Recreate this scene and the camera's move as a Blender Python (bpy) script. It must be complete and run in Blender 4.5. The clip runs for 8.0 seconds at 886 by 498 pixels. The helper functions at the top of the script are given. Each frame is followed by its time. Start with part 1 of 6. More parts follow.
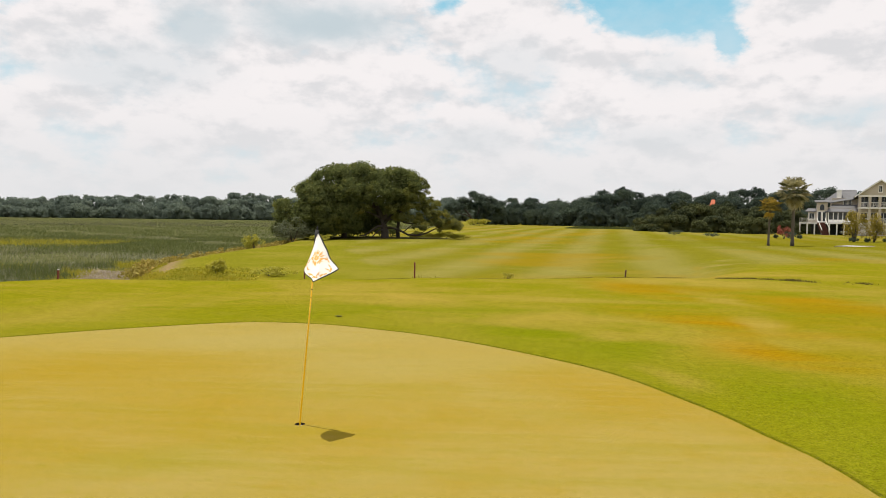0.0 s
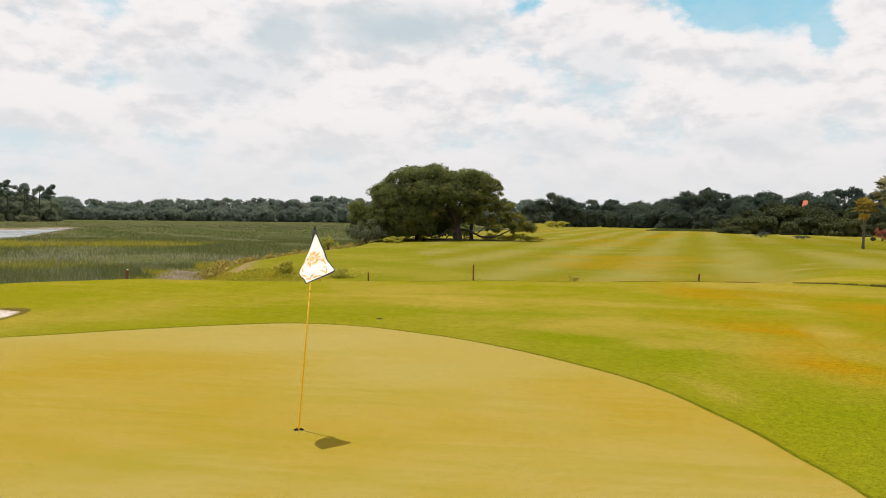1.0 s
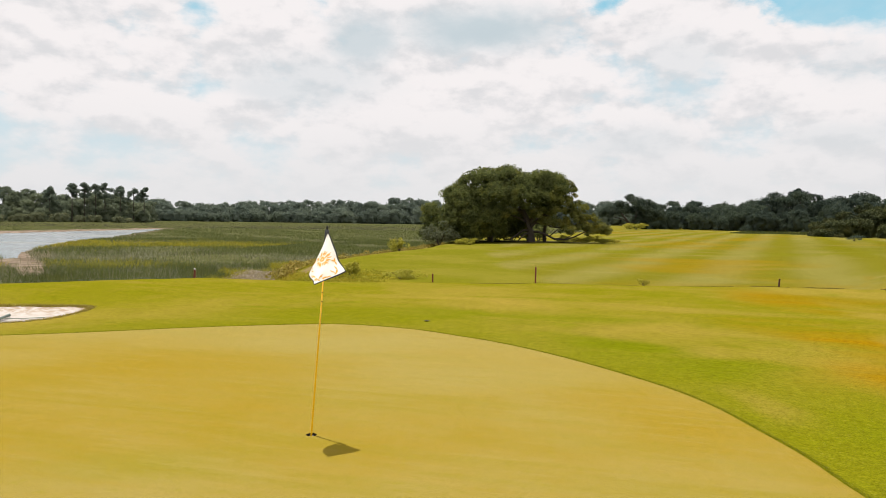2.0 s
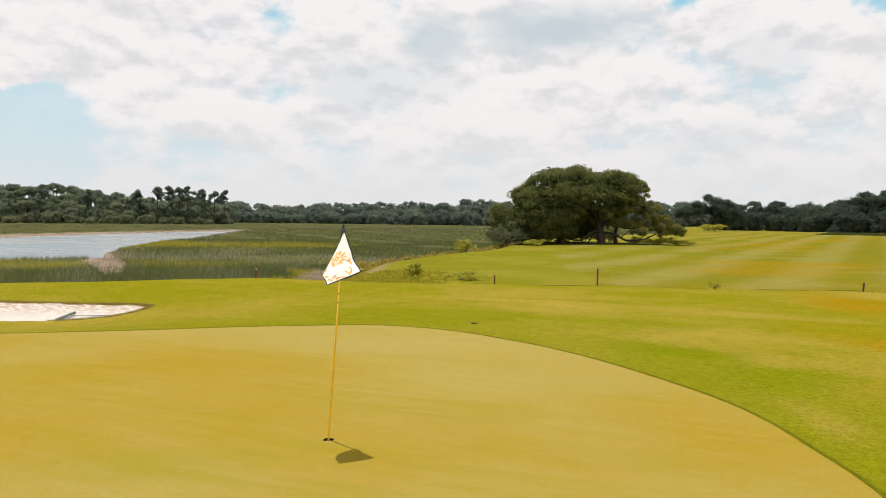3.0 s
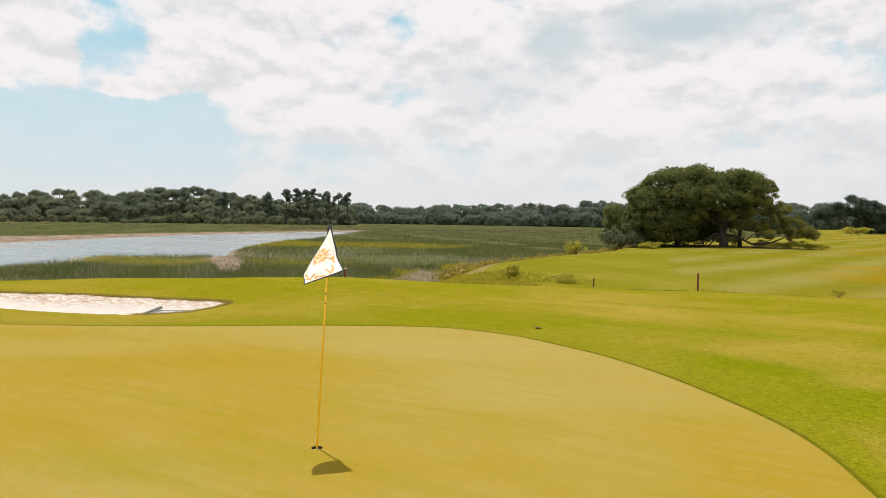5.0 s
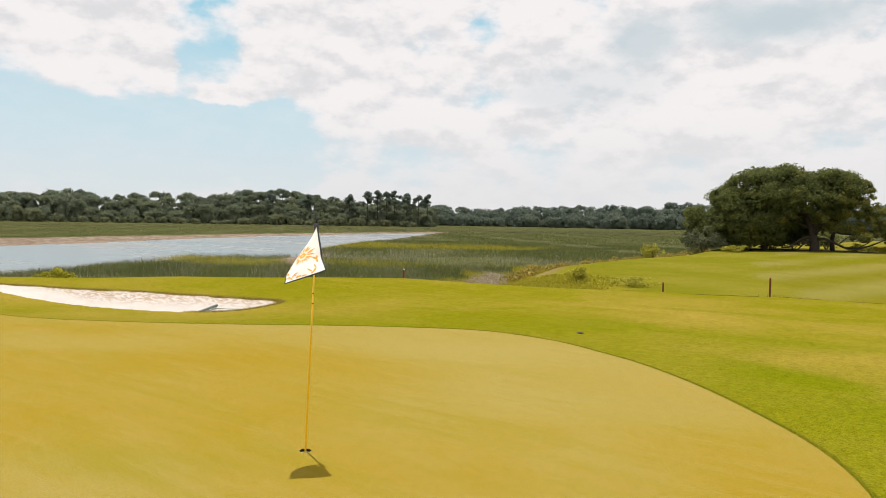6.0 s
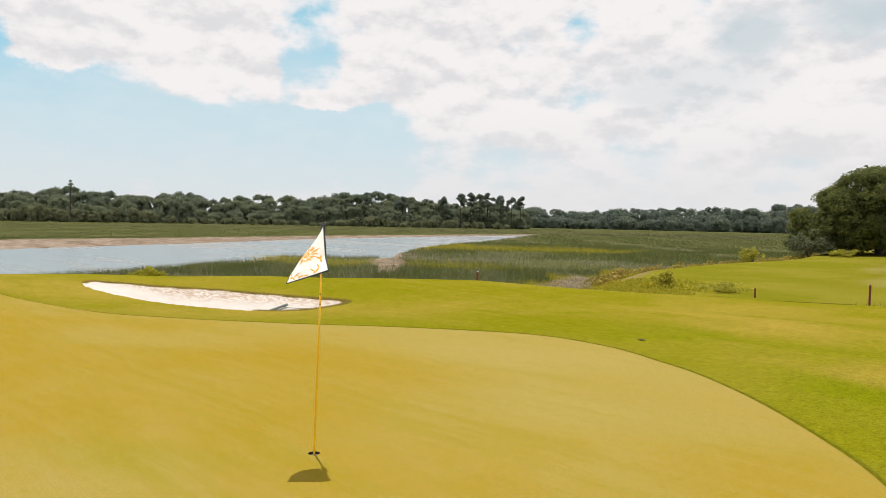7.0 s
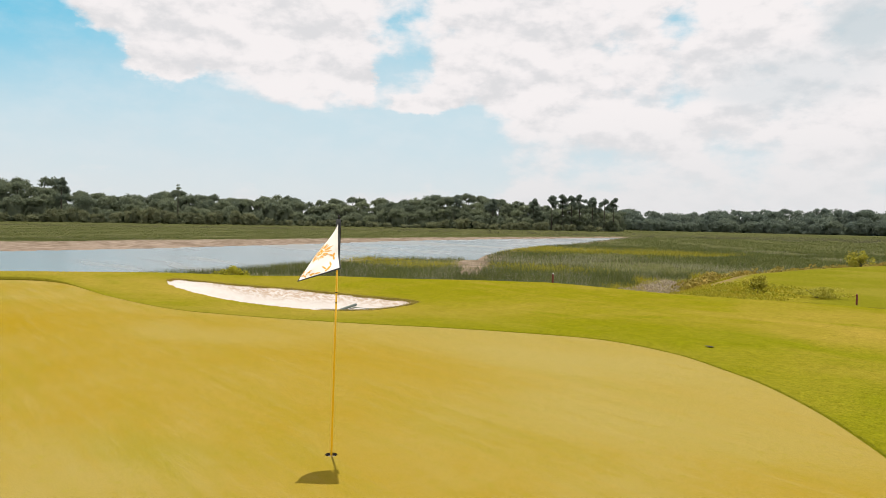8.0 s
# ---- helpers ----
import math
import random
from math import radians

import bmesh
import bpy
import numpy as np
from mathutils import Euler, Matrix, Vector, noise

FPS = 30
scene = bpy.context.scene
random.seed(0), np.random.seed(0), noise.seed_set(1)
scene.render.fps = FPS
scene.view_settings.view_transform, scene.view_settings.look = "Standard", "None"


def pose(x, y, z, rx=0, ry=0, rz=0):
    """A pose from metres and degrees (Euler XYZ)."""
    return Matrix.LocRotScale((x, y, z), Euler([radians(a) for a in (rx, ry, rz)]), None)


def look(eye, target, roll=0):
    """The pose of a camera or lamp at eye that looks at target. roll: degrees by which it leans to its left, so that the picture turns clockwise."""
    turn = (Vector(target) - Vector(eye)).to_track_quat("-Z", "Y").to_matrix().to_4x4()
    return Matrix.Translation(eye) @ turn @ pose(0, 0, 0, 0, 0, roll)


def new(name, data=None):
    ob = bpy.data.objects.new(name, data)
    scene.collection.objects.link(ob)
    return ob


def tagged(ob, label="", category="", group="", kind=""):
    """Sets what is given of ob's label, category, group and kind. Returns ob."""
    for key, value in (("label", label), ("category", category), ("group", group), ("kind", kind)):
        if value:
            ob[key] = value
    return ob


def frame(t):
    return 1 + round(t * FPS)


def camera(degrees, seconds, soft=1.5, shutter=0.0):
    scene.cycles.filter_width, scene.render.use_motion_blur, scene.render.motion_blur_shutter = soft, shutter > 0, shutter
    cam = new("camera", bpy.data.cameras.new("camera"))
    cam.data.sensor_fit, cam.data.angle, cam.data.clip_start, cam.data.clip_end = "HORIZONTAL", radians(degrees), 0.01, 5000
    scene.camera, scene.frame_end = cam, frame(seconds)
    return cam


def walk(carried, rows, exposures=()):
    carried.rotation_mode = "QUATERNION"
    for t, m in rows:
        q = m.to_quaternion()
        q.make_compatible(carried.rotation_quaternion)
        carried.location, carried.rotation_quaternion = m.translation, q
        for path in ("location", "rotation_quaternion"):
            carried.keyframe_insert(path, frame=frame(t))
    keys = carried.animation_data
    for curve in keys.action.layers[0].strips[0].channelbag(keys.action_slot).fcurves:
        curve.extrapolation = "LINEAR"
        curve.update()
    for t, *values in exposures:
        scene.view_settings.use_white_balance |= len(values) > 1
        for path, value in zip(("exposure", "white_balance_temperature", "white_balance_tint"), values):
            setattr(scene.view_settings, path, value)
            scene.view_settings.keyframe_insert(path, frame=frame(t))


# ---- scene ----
cam = camera(62.9, 8.0, soft=0.6)
PATH = [
    (0, (1.805, -7.616, 2.238), (1.727, -5.62, 2.151), 0.9),
    (0.5, (2.212, -7.379, 2.223), (2.027, -5.389, 2.137), 0.9),
    (1, (2.57, -7.172, 2.222), (2.274, -5.196, 2.138), 0.8),
    (1.5, (2.859, -6.942, 2.218), (2.457, -4.984, 2.135), 0.9),
    (3, (3.483, -6.239, 2.183), (2.79, -4.365, 2.102), 0.8),
    (3.5, (3.653, -6.005, 2.184), (2.876, -4.164, 2.102), 0.9),
    (4, (3.823, -5.754, 2.164), (2.972, -3.945, 2.084), 0.9),
    (4.5, (4.046, -5.506, 2.153), (3.13, -3.73, 2.072), 0.9),
    (6, (4.854, -4.573, 2.134), (3.676, -2.959, 2.054), 1.1),
    (6.5, (5.095, -4.219, 2.124), (3.814, -2.685, 2.045), 1.1),
    (7, (5.269, -3.904, 2.125), (3.891, -2.456, 2.046), 1.2),
    (7.5, (5.367, -3.567, 2.087), (3.901, -2.209, 2.01), 1.1),
    (8, (5.523, -3.275, 2.093), (3.974, -2.012, 2.015), 1.2),
]
walk(cam, [(t, look(eye, target, roll)) for t, eye, target, roll in PATH])

# ---- sky, sun ----
SUN_DIR = Vector((-0.267, 0.141, 2.12)).normalized()

world = bpy.data.worlds.new("sky")
scene.world = world
world.use_nodes = True
wt = world.node_tree


def wmath(op, a, b=0.0, c=0.0):
    n = wt.nodes.new("ShaderNodeMath")
    n.operation = op
    for i, v in enumerate((a, b, c)):
        if isinstance(v, (int, float)):
            n.inputs[i].default_value = v
        else:
            wt.links.new(v, n.inputs[i])
    return n.outputs[0]


def wnoise(vec, scale, detail, rough):
    n = wt.nodes.new("ShaderNodeTexNoise")
    n.inputs["Scale"].default_value, n.inputs["Detail"].default_value = scale, detail
    n.inputs["Roughness"].default_value = rough
    wt.links.new(vec, n.inputs["Vector"])
    return n


def wstep(value, low, high, to_low=0.0, to_high=1.0):
    n = wt.nodes.new("ShaderNodeMapRange")
    n.interpolation_type = "SMOOTHSTEP"
    wt.links.new(value, n.inputs[0])
    for i, v in enumerate((low, high, to_low, to_high)):
        n.inputs[i + 1].default_value = v
    return n.outputs[0]


def wmix(fac, a, b):
    n = wt.nodes.new("ShaderNodeMixRGB")
    wt.links.new(fac, n.inputs[0])
    for i, v in ((1, a), (2, b)):
        if isinstance(v, tuple):
            n.inputs[i].default_value = (*v, 1)
        else:
            wt.links.new(v, n.inputs[i])
    return n.outputs[0]


sky = wt.nodes.new("ShaderNodeTexSky")
sky.sky_type, sky.sun_disc = "NISHITA", False
sky.sun_elevation = math.asin(SUN_DIR.z)
sky.sun_rotation = math.atan2(SUN_DIR.x, SUN_DIR.y)
sky.air_density, sky.dust_density, sky.ozone_density = 1.0, 0.6, 1.5

coords = wt.nodes.new("ShaderNodeTexCoord")
sep = wt.nodes.new("ShaderNodeSeparateXYZ")
wt.links.new(coords.outputs["Generated"], sep.inputs[0])
azimuth = wmath("MULTIPLY", wmath("ARCTAN2", sep.outputs[0], sep.outputs[1]), 57.296)
height = wmath("MULTIPLY", wmath("ARCSINE", sep.outputs[2]), 57.296)
flat = wt.nodes.new("ShaderNodeCombineXYZ")
wt.links.new(azimuth, flat.inputs[0])
wt.links.new(wmath("MULTIPLY", height, 1.7), flat.inputs[1])
# wind-torn edges: the cloud field is looked up a little off its place
torn = wnoise(flat.outputs[0], 0.3, 5.0, 0.6)


def woff(vec, mul, add):
    """vec * mul + add, for vectors."""
    n = wt.nodes.new("ShaderNodeVectorMath")
    n.operation = "MULTIPLY_ADD"
    wt.links.new(vec, n.inputs[0])
    n.inputs[1].default_value = mul
    if isinstance(add, tuple):
        n.inputs[2].default_value = add
    else:
        wt.links.new(add, n.inputs[2])
    return n.outputs[0]


centred = woff(woff(torn.outputs["Color"], (4.4, 4.0, 0), (-2.2, -2.0, 0)), (1, 1, 1), flat.outputs[0])


def oval(a, h, ra, rh):
    """Distance from the middle of an oval in the sky, 1 on its rim."""
    scaled = woff(centred, (1 / ra, 1 / (1.7 * rh), 0), (-a / ra, -h / rh, 0))
    n = wt.nodes.new("ShaderNodeVectorMath")
    n.operation = "LENGTH"
    wt.links.new(scaled, n.inputs[0])
    return n.outputs["Value"]


def heap(vec, scale):
    """Rounded heads of heaped cloud: high in the middle of each head."""
    n = wt.nodes.new("ShaderNodeTexVoronoi")
    n.feature, n.normalize = "SMOOTH_F1", True
    n.inputs["Scale"].default_value, n.inputs["Detail"].default_value = scale, 3.0
    n.inputs["Roughness"].default_value, n.inputs["Smoothness"].default_value = 0.55, 0.6
    wt.links.new(vec, n.inputs["Vector"])
    return wmath("SUBTRACT", 1.0, n.outputs["Distance"])


# azimuth, height, half-width, half-height (degrees), weight
GAPS = [
    (-32.5, 14.3, 2.4, 1.7, -0.38), (12.4, 15.6, 5.0, 2.0, -0.95), (-2.7, 16.2, 1.3, 1.1, -0.5), (19.2, 12.7, 1.0, 1.3, -0.6),
    (3.0, 11.0, 4.0, 2.6, -0.34), (27.3, 7.4, 3.8, 1.3, -0.40), (-32.3, 9.2, 1.9, 1.1, -0.25), (-54.8, 12.6, 3.0, 3.2, -0.5),
    (-53.6, 7.3, 5.5, 1.9, -0.6), (-51.5, 4.6, 10.9, 2.9, -0.55), (-80.6, 12.0, 5.5, 4.6, -1.1), (-75.3, 7.2, 13.9, 2.9, -0.95),
    (-59.1, 6.6, 12.6, 1.9, -0.6), (-30.0, 3.6, 9.0, 2.2, -0.3), (-70.0, 3.5, 20.0, 3.2, -0.7),
]
PUFFS = [
    (-66.4, 13.9, 7.6, 2.3, 0.85), (-60.9, 11.9, 2.1, 1.5, 0.6), (-72.0, 10.8, 1.9, 0.9, 1.1), (-57.4, 10.6, 0.9, 1.3, 0.8),
    (-52.6, 9.1, 2.5, 0.6, 0.7), (-76.8, 14.1, 2.5, 1.1, 0.5), (-73.9, 11.7, 0.6, 0.5, 0.5), (-17.3, 12.4, 2.5, 1.9, 0.5),
    (4.8, 13.9, 4.6, 2.5, 0.5), (26.2, 9.9, 3.4, 1.7, 0.55), (24.3, 13.7, 3.8, 2.1, 0.5), (-10.5, 10.1, 5.0, 1.5, 0.3), (-45.1, 11.6, 4.6, 3.4, 0.3),
]
SHADES = [
    (-21.0, 13.5, 2.7, 2.0, 0.75), (-11.9, 14.5, 6.3, 1.8, 0.9), (-27.1, 9.8, 5.0, 1.3, 0.4), (-0.3, 6.0, 4.6, 1.1, 0.35), (14.7, 6.0, 4.6, 1.1, 0.3),
    (27.3, 7.4, 3.8, 1.3, 0.45), (3.1, 11.2, 3.4, 2.5, 0.3), (-25.6, 10.4, 6.3, 2.1, 0.35), (14.6, 10.9, 2.5, 1.3, 0.25),
]
fine = wnoise(flat.outputs[0], 0.14, 7.0, 0.56)
heads = heap(centred, 0.17)
field = wmath("MULTIPLY_ADD", wmath("SUBTRACT", fine.outputs["Fac"], 0.5), 1.9, wmath("MULTIPLY_ADD", heads, 1.1, -0.02))
for a, h, ra, rh, weight in GAPS + PUFFS:
    field = wmath("ADD", field, wstep(oval(a, h, ra, rh), 0.0, 1.7, weight, 0.0))
cover = wstep(field, 0.16, 0.70)
# undersides: where the cloud is thicker above than here
lifted = woff(flat.outputs[0], (1, 1, 1), (0, 1.6, 0))
above = wmath("MULTIPLY_ADD", heap(woff(centred, (1, 1, 1), (0, 1.6, 0)), 0.17), 0.5, wnoise(lifted, 0.14, 7.0, 0.56).outputs["Fac"])
here = wmath("MULTIPLY_ADD", heads, 0.5, fine.outputs["Fac"])
under = wstep(wmath("SUBTRACT", above, here), -0.06, 0.14)
cloud = wmix(under, (9.2, 8.8, 8.8), (7.35, 7.3, 7.45))
dim = None
for a, h, ra, rh, weight in SHADES:
    patch = wstep(oval(a, h, ra, rh), 0.3, 1.5, weight, 0.0)
    dim = patch if dim is None else wmath("MAXIMUM", dim, patch)
cloud = wmix(dim, cloud, (5.5, 6.4, 6.85))
cloud = wmix(wstep(height, 10.0, 1.0, 0.0, 0.85), cloud, (7.7, 7.7, 7.8))
# humid air: pale at the horizon, cyan above it, the open sky overhead
humid = wmix(wstep(height, 0.0, 9.0), (7.3, 7.85, 8.2), (6.1, 7.75, 8.4))
humid = wmix(wstep(height, 8.0, 18.0), humid, (2.6, 6.6, 8.3))
clear = wmath("MULTIPLY", wstep(azimuth, -62.0, -84.0, 0.0, 0.9), wstep(height, 5.0, 15.0))
humid = wmix(clear, humid, (1.3, 5.9, 8.2))
blue = wmix(wstep(height, 10.0, 45.0, 0.88, 0.0), sky.outputs[0], humid)
veil = wmath("MAXIMUM", cover, wmath("MULTIPLY", wstep(torn.outputs["Fac"], 0.3, 0.7), 0.16))
wt.links.new(wmix(veil, blue, cloud), wt.nodes["Background"].inputs[0])
wt.nodes["Background"].inputs[1].default_value = 0.1

sun = new("sun", bpy.data.lights.new("sun", "SUN"))
sun.data.energy, sun.data.angle, sun.data.color = 4.35, radians(0.6), (1.0, 0.95, 0.86)
sun.matrix_world = look(SUN_DIR * 60, (0, 0, 0))

# ---- materials ----
def shader(name, rough=0.8):
    m = bpy.data.materials.new(name)
    m.use_nodes = True
    b = m.node_tree.nodes["Principled BSDF"]
    b.inputs["Roughness"].default_value = rough
    return m, m.node_tree, b


def put(nt, value, socket):
    if isinstance(value, tuple):
        socket.default_value = (*value, 1) if len(value) == 3 and socket.type == "RGBA" else value
    elif isinstance(value, (int, float)):
        socket.default_value = value
    else:
        nt.links.new(value, socket)


def position(nt, sx=1.0, sy=1.0, sz=1.0, turn=0.0):
    geo = nt.nodes.new("ShaderNodeNewGeometry")
    mp = nt.nodes.new("ShaderNodeMapping")
    mp.inputs["Scale"].default_value = (sx, sy, sz)
    mp.inputs["Rotation"].default_value = (0, 0, turn)
    nt.links.new(geo.outputs["Position"], mp.inputs["Vector"])
    return mp.outputs[0]


def local(nt):
    return nt.nodes.new("ShaderNodeTexCoord").outputs["Object"]


def grain(nt, vec, scale, detail=3.0, rough=0.6):
    n = nt.nodes.new("ShaderNodeTexNoise")
    n.inputs["Scale"].default_value, n.inputs["Detail"].default_value, n.inputs["Roughness"].default_value = scale, detail, rough
    nt.links.new(vec, n.inputs["Vector"])
    return n.outputs["Fac"]


def span(nt, value, low, high, to_low=0.0, to_high=1.0):
    n = nt.nodes.new("ShaderNodeMapRange")
    n.interpolation_type = "SMOOTHSTEP"
    for i, v in enumerate((value, low, high, to_low, to_high)):
        put(nt, v, n.inputs[i])
    return n.outputs[0]


def calc(nt, op, a, b=0.0, c=0.0):
    n = nt.nodes.new("ShaderNodeMath")
    n.operation = op
    for i, v in enumerate((a, b, c)):
        put(nt, v, n.inputs[i])
    return n.outputs[0]


def blend(nt, fac, a, b, kind="MIX"):
    n = nt.nodes.new("ShaderNodeMixRGB")
    n.blend_type = kind
    for i, v in enumerate((fac, a, b)):
        put(nt, v, n.inputs[i])
    return n.outputs[0]


def relief(nt, bsdf, value, distance, strength=0.6):
    n = nt.nodes.new("ShaderNodeBump")
    n.inputs["Strength"].default_value, n.inputs["Distance"].default_value = strength, distance
    nt.links.new(value, n.inputs["Height"])
    nt.links.new(n.outputs[0], bsdf.inputs["Normal"])


def mask(nt, name):
    n = nt.nodes.new("ShaderNodeAttribute")
    n.attribute_name = name
    return n.outputs["Fac"]


def spot(nt, vec, x, y, rx, ry, turn=0.0):
    """1 in the middle of an oval patch on the ground, 0 outside."""
    mp = nt.nodes.new("ShaderNodeMapping")
    mp.vector_type = "TEXTURE"
    mp.inputs["Location"].default_value = (x, y, 0)
    mp.inputs["Rotation"].default_value = (0, 0, turn)
    mp.inputs["Scale"].default_value = (rx, ry, 1e4)
    nt.links.new(vec, mp.inputs["Vector"])
    ln = nt.nodes.new("ShaderNodeVectorMath")
    ln.operation = "LENGTH"
    nt.links.new(mp.outputs[0], ln.inputs[0])
    return span(nt, ln.outputs["Value"], 0.15, 1.15, 1.0, 0.0)


def plain(name, colour, rough=0.6, metal=0.0, vary=0.15, scale=6.0, bump=0.0):
    """Paint, wood, metal: one colour with grain and stains at two scales."""
    m, nt, b = shader(name, rough)
    pos = local(nt)
    coarse, small = grain(nt, pos, scale), grain(nt, pos, scale * 9, 4.0)
    tone = calc(nt, "MULTIPLY_ADD", calc(nt, "ADD", coarse, small), vary, 1.0 - vary)
    b.inputs["Metallic"].default_value = metal
    put(nt, blend(nt, 1.0, colour, tone, "MULTIPLY"), b.inputs["Base Color"])
    put(nt, span(nt, small, 0.2, 0.8, max(rough - 0.12, 0.05), min(rough + 0.12, 1.0)), b.inputs["Roughness"])
    if bump:
        relief(nt, b, small, bump)
    return m


def warped(nt, vec, scale, amount):
    n = nt.nodes.new("ShaderNodeTexNoise")
    n.inputs["Scale"].default_value, n.inputs["Detail"].default_value = scale, 3.0
    nt.links.new(vec, n.inputs["Vector"])
    add = nt.nodes.new("ShaderNodeVectorMath")
    add.operation = "MULTIPLY_ADD"
    nt.links.new(n.outputs["Color"], add.inputs[0])
    add.inputs[1].default_value = (amount, amount, 0)
    nt.links.new(vec, add.inputs[2])
    return add.outputs[0]


def turf():
    """Putting surface: closely cut, straw-yellow, with faint cutting lines."""
    m, nt, b = shader("putting_turf", 0.85)
    pos = position(nt)
    broad = grain(nt, warped(nt, pos, 0.3, 1.5), 0.33, 4.0, 0.55)
    mid = grain(nt, pos, 2.2, 4.0, 0.6)
    streak = grain(nt, position(nt, 0.25, 2.2, 1, 0.45), 1.0, 3.0, 0.6)
    tiny = calc(nt, "ADD", calc(nt, "MULTIPLY", grain(nt, pos, 190.0, 2.0, 0.8), 0.55), calc(nt, "MULTIPLY", grain(nt, pos, 75.0, 3.0, 0.85), 0.45))
    tuft = grain(nt, pos, 9.0, 4.0, 0.7)
    col = blend(nt, span(nt, broad, 0.30, 0.70, 0.25, 0.75), TURF_GOLD, TURF_PALE)
    col = blend(nt, span(nt, streak, 0.42, 0.68, 0.0, 0.4), col, TURF_OLIVE)
    back = nt.nodes.new("ShaderNodeSeparateXYZ")
    nt.links.new(warped(nt, pos, 0.5, 2.0), back.inputs[0])
    col = blend(nt, span(nt, back.outputs[1], 1.5, 7.0, 0.0, 0.6), col, TURF_PALE)
    col = blend(nt, span(nt, mid, 0.5, 0.8, 0.0, 0.35), col, TURF_GOLD)
    for x, y, rx, ry, colour, amount in TURF_SPOTS:
        col = blend(nt, calc(nt, "MULTIPLY", spot(nt, warped(nt, pos, 0.4, 2.0), x + 1.0, y + 1.0, rx, ry, 0.4), amount), col, colour)
    fine_streak = grain(nt, position(nt, 0.7, 6.0, 1, 0.45), 1.0, 4.0, 0.7)
    col = blend(nt, span(nt, fine_streak, 0.5, 0.68, 0.0, 0.25), col, TURF_PALE)
    col = blend(nt, span(nt, fine_streak, 0.48, 0.32, 0.0, 0.2), col, TURF_GOLD)
    col = blend(nt, span(nt, tuft, 0.55, 0.75, 0.0, 0.4), col, TURF_PALE)
    col = blend(nt, span(nt, tuft, 0.47, 0.27, 0.0, 0.55), col, TURF_OLIVE)
    speck = grain(nt, pos, 34.0, 4.0, 0.8)
    col = blend(nt, span(nt, speck, 0.54, 0.72, 0.0, 0.4), col, (0.32, 0.265, 0.10))
    col = blend(nt, span(nt, speck, 0.48, 0.28, 0.0, 0.6), col, (0.165, 0.135, 0.010))
    col = blend(nt, 1.0, col, calc(nt, "MULTIPLY_ADD", tiny, 3.4, -0.7), "MULTIPLY")
    put(nt, col, b.inputs["Base Color"])
    relief(nt, b, tiny, 0.003, 0.35)
    b.inputs["Specular IOR Level"].default_value = 0.0
    return m


TURF_GOLD, TURF_PALE, TURF_OLIVE = (0.250, 0.165, 0.008), (0.274, 0.218, 0.066), (0.205, 0.174, 0.012)
GREEN, LUSH, STRAW, RUST = (0.158, 0.148, 0.006), (0.126, 0.140, 0.003), (0.246, 0.184, 0.030), (0.226, 0.132, 0.003)
OLIVE_GOLD = (0.185, 0.130, 0.003)


